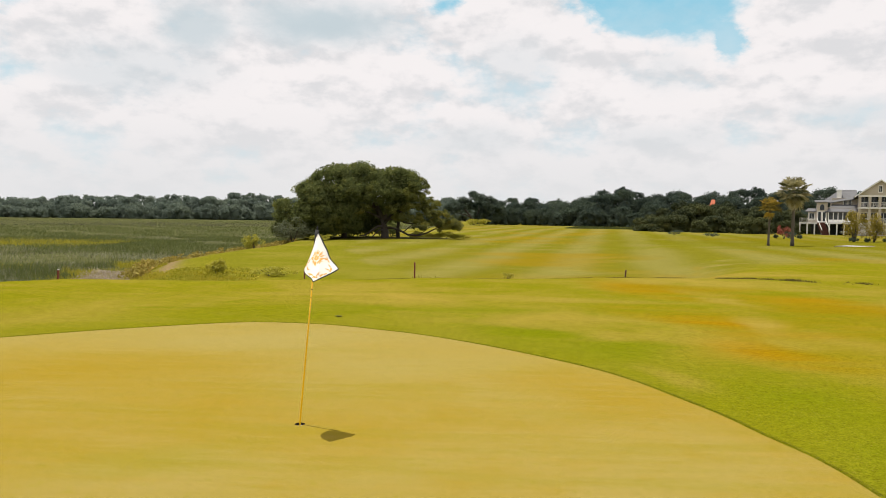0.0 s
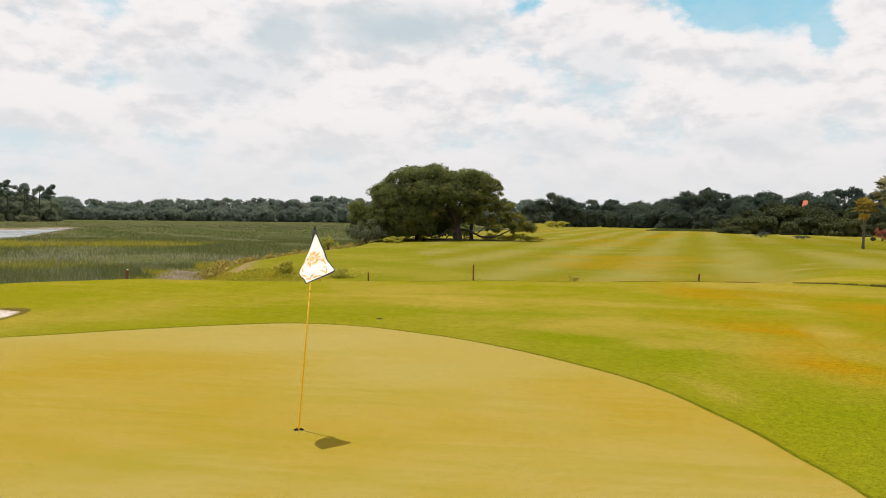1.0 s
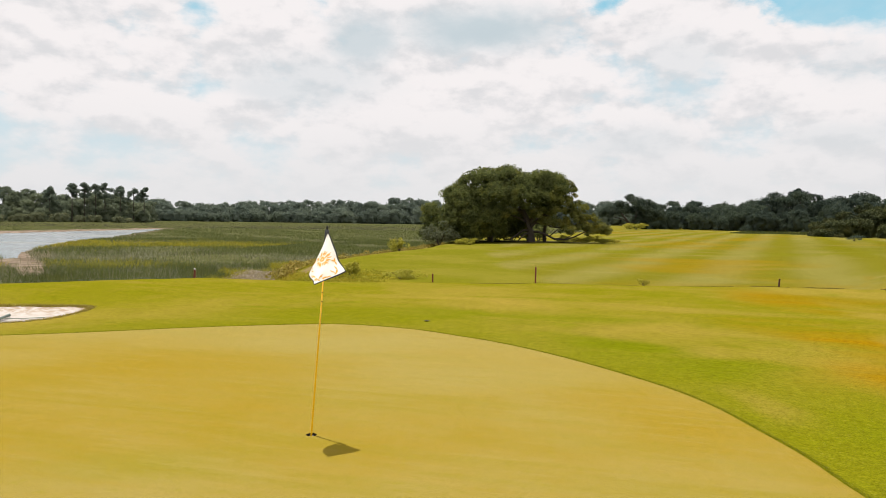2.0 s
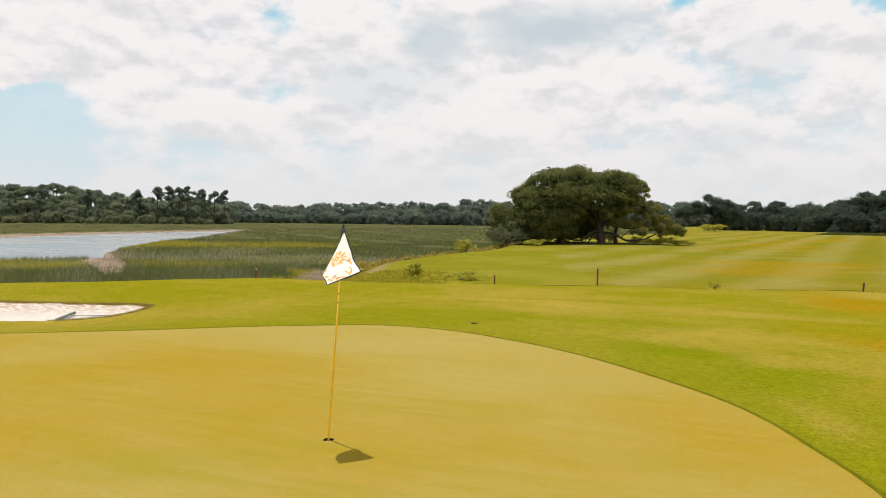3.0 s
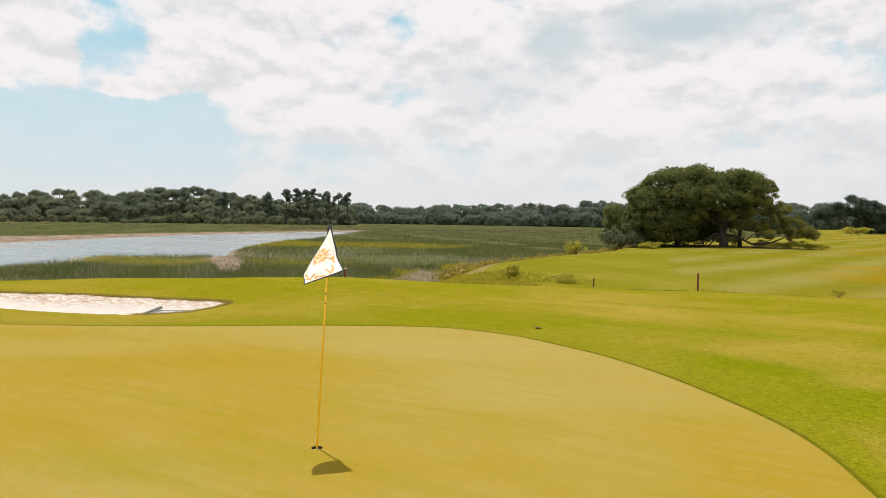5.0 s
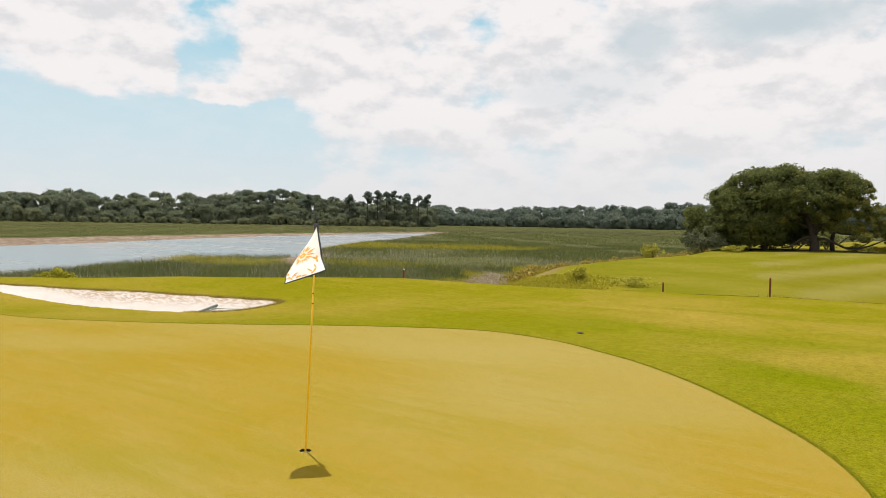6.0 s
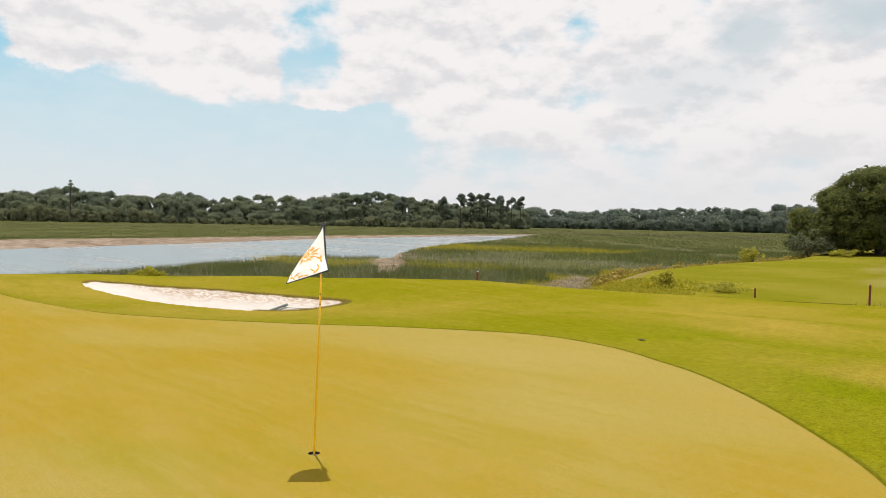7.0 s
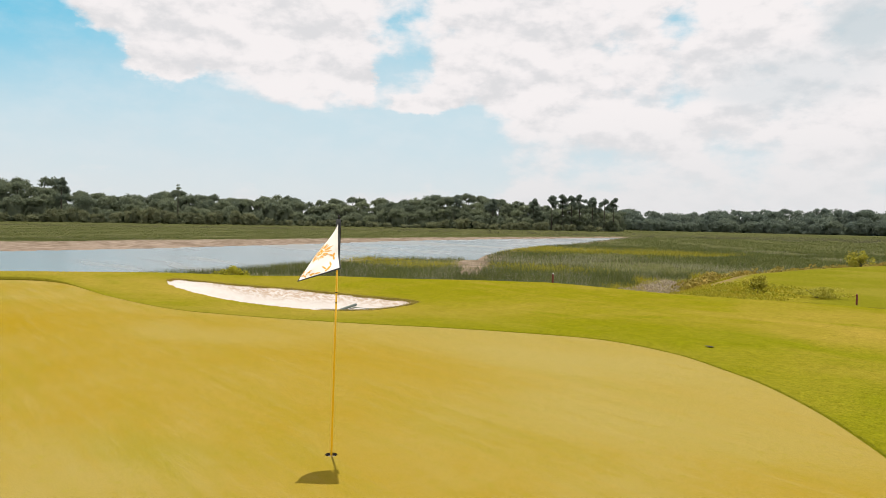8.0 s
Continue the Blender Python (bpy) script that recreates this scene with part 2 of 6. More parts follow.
def ground_cover():
    """Mown grass on the land, weeds on the bank, mud and dark roots in the marsh."""
    m, nt, b = shader("ground_cover", 0.9)
    pos = position(nt)
    wpos = warped(nt, pos, 0.22, 3.0)
    broad = grain(nt, wpos, 0.11, 4.0, 0.55)
    mid = grain(nt, pos, 0.9, 4.0, 0.6)
    small = grain(nt, pos, 9.0, 4.0, 0.65)
    tiny = calc(nt, "ADD", calc(nt, "MULTIPLY", grain(nt, pos, 130.0, 3.0, 0.8), 0.5), calc(nt, "MULTIPLY", grain(nt, pos, 38.0, 3.0, 0.8), 0.5))
    swath = grain(nt, position(nt, 0.12, 0.55, 1, 0.2), 1.0, 4.0, 0.65)
    col = blend(nt, span(nt, broad, 0.40, 0.68), GREEN, STRAW)
    col = blend(nt, span(nt, swath, 0.5, 0.72, 0.0, 0.4), col, STRAW)
    col = blend(nt, span(nt, swath, 0.45, 0.28, 0.0, 0.5), col, LUSH)
    col = blend(nt, span(nt, mid, 0.46, 0.70, 0.0, 0.25), col, STRAW)
    col = blend(nt, span(nt, mid, 0.46, 0.30, 0.0, 0.35), col, LUSH)
    # lush collar round the putting surface
    collar = calc(nt, "MULTIPLY", mask(nt, "collar"), span(nt, mid, 0.25, 0.6, 0.45, 1.0))
    col = blend(nt, calc(nt, "MULTIPLY", collar, 0.45), col, LUSH)
    # dry, rusty patches and pale worn ones
    for x, y, rx, ry, turn, colour, amount in DRY:
        f = calc(nt, "MULTIPLY", spot(nt, wpos, x + 1.5, y + 1.5, rx, ry, turn), span(nt, swath, 0.34, 0.6, 0.25 * amount, amount))
        col = blend(nt, f, col, colour)
    # bleached flecks among the blades
    fleck = grain(nt, pos, 24.0, 4.0, 0.75)
    col = blend(nt, span(nt, fleck, 0.56, 0.72, 0.0, 0.35), col, (0.27, 0.22, 0.05))
    # mowing bands on the far fairway
    apart = nt.nodes.new("ShaderNodeSeparateXYZ")
    nt.links.new(warped(nt, position(nt, 1, 1, 1, 0.19), 0.06, 3.0), apart.inputs[0])
    lane = calc(nt, "SINE", calc(nt, "MULTIPLY", apart.outputs[0], 0.95))
    long_streak = grain(nt, position(nt, 0.10, 0.28, 1, 0.06), 1.0, 6.0, 0.72)
    far_spot = grain(nt, position(nt, 0.045, 0.065, 1, 0.3), 1.0, 3.0, 0.55)
    far_col = blend(nt, span(nt, lane, -1.3, 1.3), (0.142, 0.130, 0.010), (0.184, 0.164, 0.036))
    far_col = blend(nt, span(nt, long_streak, 0.52, 0.76, 0.0, 0.6), far_col, (0.250, 0.205, 0.065))
    far_col = blend(nt, span(nt, far_spot, 0.46, 0.34, 0.0, 0.6), far_col, (0.140, 0.138, 0.006))
    far_col = blend(nt, span(nt, far_spot, 0.52, 0.68, 0.0, 0.5), far_col, (0.228, 0.136, 0.004))
    far_col = blend(nt, calc(nt, "MULTIPLY", spot(nt, wpos, 52.0, 88.0, 36.0, 44.0), 0.75), far_col, (0.122, 0.112, 0.005))
    col = blend(nt, mask(nt, "fairway"), col, far_col)
    col = blend(nt, mask(nt, "first_cut"), col, blend(nt, span(nt, broad, 0.4, 0.6), (0.142, 0.138, 0.010), (0.172, 0.155, 0.018)))
    weedy = blend(nt, span(nt, small, 0.35, 0.65), (0.15, 0.145, 0.010), (0.235, 0.185, 0.022))
    col = blend(nt, mask(nt, "weeds"), col, weedy)
    col = blend(nt, mask(nt, "path"), col, blend(nt, mid, (0.17, 0.115, 0.055), (0.25, 0.18, 0.10)))
    col = blend(nt, mask(nt, "marsh"), col, blend(nt, span(nt, mid, 0.35, 0.65), (0.060, 0.065, 0.022), (0.105, 0.105, 0.045)))
    col = blend(nt, mask(nt, "mud"), col, blend(nt, span(nt, calc(nt, "MULTIPLY_ADD", mid, 0.6, calc(nt, "MULTIPLY", grain(nt, position(nt, 0.06, 0.2, 1, 1.2), 1.0, 5.0, 0.7), 0.4)), 0.4, 0.6), (0.140, 0.105, 0.075), (0.270, 0.215, 0.170)))
    # ground under the oak darkened: the crown's shade put into the colour
    col = blend(nt, mask(nt, "oak_shade_tint"), col, (0.07, 0.062, 0.03))
    tone = calc(nt, "MULTIPLY_ADD", small, 0.8, calc(nt, "MULTIPLY_ADD", tiny, 3.6, -1.2))
    put(nt, blend(nt, 1.0, col, tone, "MULTIPLY"), b.inputs["Base Color"])
    relief(nt, b, calc(nt, "ADD", tiny, small), 0.008, 0.4)
    b.inputs["Specular IOR Level"].default_value = 0.0
    return m


def foliage(name, dark, light, tint, through_light=0.25):
    m, nt, b = shader(name, 0.75)
    pos = position(nt)
    tone = mask(nt, "tone")
    patch = grain(nt, pos, 0.5, 2.0)
    col = blend(nt, tone, dark, light)
    col = blend(nt, span(nt, patch, 0.52, 0.72, 0.0, 0.6), col, tint)
    put(nt, col, b.inputs["Base Color"])
    b.inputs["Specular IOR Level"].default_value = 0.2
    tr = nt.nodes.new("ShaderNodeBsdfTranslucent")
    put(nt, col, tr.inputs[0])
    mx = nt.nodes.new("ShaderNodeMixShader")
    mx.inputs[0].default_value = through_light
    nt.links.new(b.outputs[0], mx.inputs[1])
    nt.links.new(tr.outputs[0], mx.inputs[2])
    nt.links.new(mx.outputs[0], nt.nodes["Material Output"].inputs[0])
    return m


def water_surface():
    m, nt, b = shader("creek_water", 0.12)
    ripple = grain(nt, position(nt, 0.5, 1.6, 1, 0.6), 1.3, 3.0)
    calm = grain(nt, position(nt, 0.02, 0.09, 1, 0.75), 1.0, 3.0)
    put(nt, blend(nt, span(nt, calm, 0.4, 0.65), (0.140, 0.170, 0.180), (0.180, 0.190, 0.185)), b.inputs["Base Color"])
    put(nt, span(nt, calm, 0.48, 0.64, 0.22, 0.38), b.inputs["Roughness"])
    relief(nt, b, ripple, 0.05, 0.5)
    b.inputs["Specular IOR Level"].default_value = 0.36
    return m


def sand_surface():
    m, nt, b = shader("bunker_sand", 0.95)
    pos = position(nt)
    rake_lines = grain(nt, position(nt, 1.2, 9.0, 1, 0.9), 1.0, 2.0)
    tiny, mid = grain(nt, pos, 60.0, 3.0, 0.7), grain(nt, pos, 2.5, 4.0, 0.65)
    litter = span(nt, grain(nt, position(nt, 3.0, 7.0, 7.0, 0.4), 1.6, 5.0, 0.75), 0.42, 0.58)
    col = blend(nt, span(nt, mid, 0.35, 0.7), (0.46, 0.42, 0.385), (0.51, 0.47, 0.435))
    col = blend(nt, calc(nt, "MULTIPLY", litter, calc(nt, "MULTIPLY", mask(nt, "bank"), 0.9)), col, (0.30, 0.205, 0.125))
    put(nt, blend(nt, 1.0, col, calc(nt, "MULTIPLY_ADD", tiny, 0.3, 0.85), "MULTIPLY"), b.inputs["Base Color"])
    relief(nt, b, calc(nt, "MULTIPLY_ADD", rake_lines, 0.5, calc(nt, "MULTIPLY", mid, 0.35)), 0.04, 0.3)
    return m


TURF_SPOTS = [
    (-1.8, 5.2, 3.4, 1.3, TURF_PALE, 0.75), (0.9, 3.2, 2.4, 1.2, TURF_PALE, 0.5), (2.7, -0.4, 1.6, 1.8, TURF_PALE, 0.15),
    (-3.1, -0.1, 3.6, 1.9, TURF_GOLD, 0.35), (-0.9, -1.1, 1.8, 0.6, TURF_OLIVE, 0.4), (-3.6, 2.2, 3.2, 1.4, TURF_GOLD, 0.5), (-8.5, 0.2, 9.0, 3.4, TURF_GOLD, 0.4),
    (-12.0, -2.0, 6.0, 2.2, TURF_GOLD, 0.8), (3.6, 1.6, 1.3, 2.4, TURF_GOLD, 0.4), (-7.5, 1.5, 3.0, 1.0, TURF_PALE, 0.5),
]
# x, y, half-sizes, turn, colour, amount
DRY = [
    (7.7, 16.2, 1.8, 4.4, 0.3, RUST, 1.0), (7.2, 9.0, 2.0, 3.4, 0.35, RUST, 1.0), (7.2, 4.8, 1.9, 2.2, 0.3, RUST, 1.0), (11.4, 13.0, 2.2, 5.0, 0.4, RUST, 0.9),
    (10.6, 10.4, 2.6, 2.6, 0.3, OLIVE_GOLD, 0.9), (8.4, 17.0, 3.0, 1.6, 0.2, OLIVE_GOLD, 0.6), (10.0, 7.5, 2.0, 1.2, 0.2, RUST, 0.5),
    (8.9, 14.0, 0.7, 3.0, 0.1, STRAW, 0.95), (8.3, 9.0, 0.7, 2.4, -0.1, STRAW, 0.95), (7.8, 6.0, 0.6, 1.2, 0.0, STRAW, 0.8), (3.9, 6.2, 0.8, 1.0, 0.5, STRAW, 0.7),
    (4.9, 2.9, 0.5, 1.0, 0.2, STRAW, 0.6), (2.6, 12.8, 4.5, 1.5, 0.1, STRAW, 0.75), (-1.5, 12.6, 3.5, 1.0, 0.1, STRAW, 0.6),
    (2.8, 6.7, 1.5, 0.9, -0.5, LUSH, 1.0), (7.0, -1.4, 2.2, 3.0, 0.1, LUSH, 1.0), (10.5, 3.5, 2.5, 4.0, 0.2, RUST, 0.7), (4.4, 4.9, 1.2, 0.8, -0.8, LUSH, 0.9), (6.2, 1.2, 1.3, 2.2, 0.2, LUSH, 0.95),
    (-0.8, 8.9, 2.4, 0.8, 0.0, LUSH, 0.9), (2.0, 9.6, 2.4, 1.2, 0.2, LUSH, 0.7), (3.3, 5.4, 2.8, 1.2, -0.75, LUSH, 0.85), (8.6, 4.6, 1.8, 3.0, 0.3, GREEN, 0.7),
]
TURF, COVER, WATER, SAND = turf(), ground_cover(), water_surface(), sand_surface()
OAK_LEAF = foliage("oak_leaves", (0.082, 0.102, 0.036), (0.235, 0.258, 0.080), (0.25, 0.245, 0.05), 0.62)
# paler, yellower copy of the oak leaves: sunlight put into the colour
OAK_LIGHT = foliage("sun_tinted_oak_leaves", (0.090, 0.104, 0.034), (0.270, 0.270, 0.070), (0.34, 0.28, 0.032), 0.6)
# far-wood leaves raised towards blue-grey: distance haze put into the base colour
HAZED_WOOD_LEAF = foliage("hazed_far_leaves", (0.135, 0.168, 0.118), (0.235, 0.268, 0.165), (0.230, 0.245, 0.130), 0.5)
HAZED_PINE_LEAF = foliage("hazed_pine_leaves", (0.130, 0.168, 0.140), (0.205, 0.245, 0.180), (0.195, 0.222, 0.150), 0.5)
DARK_LEAF = foliage("dark_leaves", (0.050, 0.072, 0.058), (0.092, 0.120, 0.078), (0.098, 0.115, 0.060), 0.45)
SCRUB_LEAF = foliage("scrub_leaves", (0.115, 0.135, 0.078), (0.235, 0.248, 0.135), (0.225, 0.215, 0.11), 0.45)
WEED_LEAF = foliage("weed_leaves", (0.25, 0.245, 0.02), (0.46, 0.42, 0.065), (0.44, 0.34, 0.04), 0.4)
HEDGE_LEAF = foliage("ridge_leaves", (0.20, 0.155, 0.032), (0.46, 0.38, 0.09), (0.42, 0.27, 0.06), 0.4)
GOLD_LEAF = foliage("golden_leaves", (0.20, 0.165, 0.03), (0.42, 0.33, 0.06), (0.38, 0.26, 0.04), 0.35)
RED_LEAF = foliage("red_leaves", (0.26, 0.07, 0.05), (0.46, 0.15, 0.11), (0.34, 0.17, 0.09), 0.35)
PALM_LEAF = foliage("palm_leaves", (0.10, 0.105, 0.045), (0.52, 0.47, 0.27), (0.40, 0.34, 0.16), 0.3)
PALM_GOLD = foliage("yellowing_palm_leaves", (0.13, 0.11, 0.025), (0.56, 0.40, 0.07), (0.42, 0.28, 0.045), 0.3)
REED = foliage("cordgrass", (0.074, 0.094, 0.030), (0.170, 0.194, 0.060), (0.185, 0.180, 0.035), 0.45)
REED_GREY = foliage("grey_cordgrass", (0.080, 0.090, 0.044), (0.44, 0.42, 0.29), (0.21, 0.20, 0.07), 0.45)
REED_GOLD = foliage("yellow_cordgrass", (0.28, 0.255, 0.020), (0.48, 0.42, 0.045), (0.44, 0.33, 0.03), 0.45)
RUSH = foliage("black_rush", (0.060, 0.060, 0.042), (0.125, 0.120, 0.085), (0.11, 0.10, 0.06), 0.3)
DRY_STALK = foliage("dry_stalks", (0.28, 0.22, 0.15), (0.58, 0.50, 0.40), (0.40, 0.30, 0.16), 0.35)
THICKET_LEAF = foliage("thicket_leaves", (0.034, 0.046, 0.020), (0.090, 0.100, 0.034), (0.105, 0.098, 0.026), 0.25)
BLADE = foliage("grass_blades", (0.130, 0.145, 0.004), (0.225, 0.225, 0.012), (0.23, 0.19, 0.010), 0.45)
SEAM_LEAF = foliage("seam_grass", (0.07, 0.062, 0.012), (0.20, 0.16, 0.035), (0.16, 0.12, 0.03), 0.3)
BUSH_YELLOW = foliage("yellow_bush_leaves", (0.20, 0.20, 0.012), (0.46, 0.42, 0.035), (0.46, 0.36, 0.025), 0.45)
BARK = plain("bark", (0.060, 0.048, 0.036), 0.9, vary=0.5, scale=1.5, bump=0.05)
PALM_BARK = plain("palm_bark", (0.10, 0.085, 0.065), 0.9, vary=0.5, scale=3, bump=0.04)
YELLOW = plain("yellow_fibreglass", (0.86, 0.50, 0.012), 0.35, vary=0.1)
BLACK = plain("black_cloth", (0.012, 0.013, 0.014), 0.7, vary=0.2)
RED_WOOD = plain("red_painted_wood", (0.16, 0.030, 0.022), 0.6, vary=0.25)
BROWN_WOOD = plain("brown_wood", (0.09, 0.035, 0.02), 0.7, vary=0.3)
WHITE = plain("white_paint", (0.78, 0.77, 0.74), 0.5, vary=0.06)
CUP = plain("cup_plastic", (0.75, 0.75, 0.73), 0.4, vary=0.05)
SOIL = plain("cup_soil", (0.03, 0.022, 0.014), 0.95, vary=0.3, scale=30)
SIDING = plain("grey_beige_siding", (0.46, 0.41, 0.35), 0.7, vary=0.08, scale=0.8)
ROOFING = plain("grey_shingle", (0.13, 0.13, 0.135), 0.9, vary=0.3, scale=1.5, bump=0.02)
GLASS_DARK = plain("dark_window_glass", (0.025, 0.03, 0.035), 0.08, vary=0.1)
SCREEN = plain("dark_screen", (0.035, 0.038, 0.04), 0.6, vary=0.15)
STEP_RED = plain("red_brown_stair", (0.13, 0.05, 0.035), 0.7, vary=0.2)
CONCRETE = plain("concrete", (0.30, 0.28, 0.25), 0.9, vary=0.15, scale=0.7)
TERRACOTTA = plain("terracotta_roof", (0.40, 0.10, 0.04), 0.8, vary=0.2)
CAR_PAINT = plain("silver_car_paint", (0.40, 0.42, 0.44), 0.25, 0.4, vary=0.05)
RUBBER = plain("rubber", (0.02, 0.02, 0.02), 0.8)
GREY_PLASTIC = plain("grey_green_plastic", (0.13, 0.16, 0.14), 0.5, vary=0.15)
RAKE_POLE = plain("rake_pole", (0.16, 0.20, 0.15), 0.45, vary=0.15)
CLOTH_WHITE = plain("white_flag_cloth", (0.80, 0.76, 0.70), 0.8, vary=0.06, scale=12)
CLOTH_ORANGE = plain("orange_flag_cloth", (0.75, 0.36, 0.02), 0.8, vary=0.12, scale=12)
PRINT = plain("orange_print", (0.72, 0.36, 0.04), 0.8, vary=0.25, scale=25)

# ---- building helpers ----
def bulk(name, verts, faces, material, parent=None, tone=None, smooth=False):
    """One mesh object out of arrays: verts (n, 3), faces (m, k)."""
    verts, faces = np.asarray(verts, np.float32), np.asarray(faces, np.int32)
    me = bpy.data.meshes.new(name)
    m, k = faces.shape
    me.vertices.add(len(verts))
    me.vertices.foreach_set("co", verts.ravel())
    me.loops.add(m * k)
    me.loops.foreach_set("vertex_index", faces.ravel())
    me.polygons.add(m)
    me.polygons.foreach_set("loop_start", np.arange(0, m * k, k, dtype=np.int32))
    me.polygons.foreach_set("loop_total", np.full(m, k, np.int32))
    me.polygons.foreach_set("use_smooth", np.full(m, smooth))
    me.update(calc_edges=True)
    if tone is not None:
        me.attributes.new("tone", "FLOAT", "POINT").data.foreach_set("value", np.asarray(tone, np.float32))
    me.materials.append(material)
    ob = new(name, me)
    ob.parent = parent
    return ob


def part(name, bm, material, parent=None, label="", smooth=False):
    bmesh.ops.recalc_face_normals(bm, faces=bm.faces)
    for f in bm.faces:
        f.smooth = smooth
    me = bpy.data.meshes.new(name)
    bm.to_mesh(me)
    bm.free()
    me.materials.append(material)
    ob = new(name, me)
    ob.parent = parent
    return tagged(ob, label)


def empty(name, m, label, category, group=""):
    ob = new(name)
    ob.matrix_world = m
    return tagged(ob, label, category, group)


def block(bm, x0, x1, y0, y1, z0, z1, bevel=0.0):
    """A box with softened edges, added to bm."""
    made = bmesh.ops.create_cube(bm, size=1, matrix=Matrix.Translation(((x0 + x1) / 2, (y0 + y1) / 2, (z0 + z1) / 2)) @ Matrix.Diagonal((x1 - x0, y1 - y0, z1 - z0, 1)))
    if bevel:
        edges = {e for v in made["verts"] for e in v.link_edges}
        bmesh.ops.bevel(bm, geom=list(edges), offset=bevel, segments=1, affect="EDGES", profile=0.5)
    return bm


def boxed(x0, x1, y0, y1, z0, z1, bevel=0.0):
    return block(bmesh.new(), x0, x1, y0, y1, z0, z1, bevel)


def tube(bm, points, radii, sides=8, cap=True):
    """A bent, tapering round bar along points."""
    rings = []
    pts = [Vector(p) for p in points]
    for i, p in enumerate(pts):
        way = (pts[min(i + 1, len(pts) - 1)] - pts[max(i - 1, 0)]).normalized()
        a = way.orthogonal().normalized()
        if abs(way.z) < 0.95:
            a = way.cross(Vector((0, 0, 1))).normalized()
        else:
            a = (Vector((1, 0, 0)) - way * way.x).normalized()
        b = way.cross(a)
        rings.append([bm.verts.new(p + radii[i] * (math.cos(t) * a + math.sin(t) * b)) for t in (2 * math.pi * k / sides for k in range(sides))])
    for r, s in zip(rings, rings[1:]):
        for k in range(sides):
            bm.faces.new((r[k], r[(k + 1) % sides], s[(k + 1) % sides], s[k]))
    if cap:
        bm.faces.new(rings[0])
        bm.faces.new(rings[-1])
    return bm


def smooth01(v):
    v = np.clip(v, 0, 1)
    return v * v * (3 - 2 * v)


def inside_by(x, y, poly):
    """Distance to the edge of a closed outline: above 0 inside it, below 0 outside."""
    x, y = np.asarray(x, float), np.asarray(y, float)
    best, odd = np.full(x.shape, 1e18), np.zeros(x.shape, bool)
    for (ax, ay), (bx, by) in zip(poly, poly[1:] + poly[:1]):
        ex, ey = bx - ax, by - ay
        t = np.clip(((x - ax) * ex + (y - ay) * ey) / (ex * ex + ey * ey), 0, 1)
        best = np.minimum(best, (x - ax - t * ex) ** 2 + (y - ay - t * ey) ** 2)
        if ay != by:
            odd ^= ((ay > y) != (by > y)) & (x < ax + (y - ay) / (by - ay) * ex)
    return np.where(odd, 1, -1) * np.sqrt(best)


def rounded(points, steps=6):
    """A smooth closed curve through points."""
    p, out = [np.array(q, float) for q in points], []
    n = len(p)
    for i in range(n):
        a, b, c, d = p[i - 1], p[i], p[(i + 1) % n], p[(i + 2) % n]
        for k in range(steps):
            t = k / steps
            q = 0.5 * (2 * b + (c - a) * t + (2 * a - 5 * b + 4 * c - d) * t * t + (3 * b - a - 3 * c + d) * t ** 3)
            out.append((float(q[0]), float(q[1])))
    return out


def ripple(x, y, scale, seed=0.0):
    """Cheap smooth ground noise, about -1 to 1."""
    a = np.sin(x * scale * 1.3 + 1.7 + seed) * np.cos(y * scale * 1.1 - 0.6 + seed)
    b = np.sin((x * 0.7 + y * 0.8) * scale * 2.3 + 0.4 + seed) * 0.5
    c = np.cos((x * 0.9 - y * 0.5) * scale * 4.1 + 2.1 + seed) * 0.28
    return (a + b + c) / 1.4


# ---- the lie of the land ----
GREEN_EDGE = [
    (5.19, -1.56), (5.12, -0.73), (4.91, 0.06), (4.73, 0.80), (4.46, 1.56), (4.06, 2.58), (3.44, 3.56), (2.16, 4.98), (0.96, 6.0), (0.04, 6.54), (-1.2, 7.1), (-2.7, 7.2),
    (-4.0, 6.58), (-5.3, 5.7), (-6.5, 4.72), (-7.76, 3.80), (-9.0, 3.02), (-10.8, 2.2), (-14.0, 1.75), (-18.4, 1.5), (-20.2, 0.2), (-21.5, -3.0),
    (-20.0, -7.0), (-14.0, -12.0), (-7.0, -14.0), (-1.0, -13.0), (3.0, -10.0), (4.6, -6.0), (5.2, -3.2),
]
CREST = [
    (-31.0, -90.0), (-25.5, -10.0), (-23.4, 0.7), (-20.8, 5.6), (-16.9, 10.2), (-13.9, 13.0), (-11.4, 15.4), (-8.0, 16.4), (-4.8, 17.7), (0.0, 19.5),
    (3.8, 20.3), (7.8, 21.5), (12.4, 22.0), (18.0, 22.5), (40.0, 30.0), (120.0, 40.0), (120.0, -90.0),
]
SHORE = [
    (-33.0, -1500.0), (-33.0, -60.0), (-30.0, -10.0), (-28.0, 1.0), (-25.5, 7.5), (-21.5, 13.5), (-18.5, 17.0), (-15.5, 20.0), (-14.5, 24.0), (-16.0, 30.0),
    (-18.5, 35.0), (-20.5, 41.0), (-20.8, 52.0), (-21.2, 63.0), (-21.5, 75.0), (-23.0, 90.0), (-24.0, 110.0), (-20.0, 140.0), (-12.0, 180.0), (-6.0, 230.0),
    (-4.0, 290.0), (-8.0, 340.0), (-30.0, 430.0), (-100.0, 1800.0), (-2500.0, 1800.0), (-2500.0, -1500.0),
]
FAR_BANK = [(-76, -400), (-78, -80), (-81, -20), (-83, 8), (-86, 22), (-91, 35), (-96, 48), (-103, 63), (-111, 78.5), (-116, 93), (-125, 125), (-138, 192)]
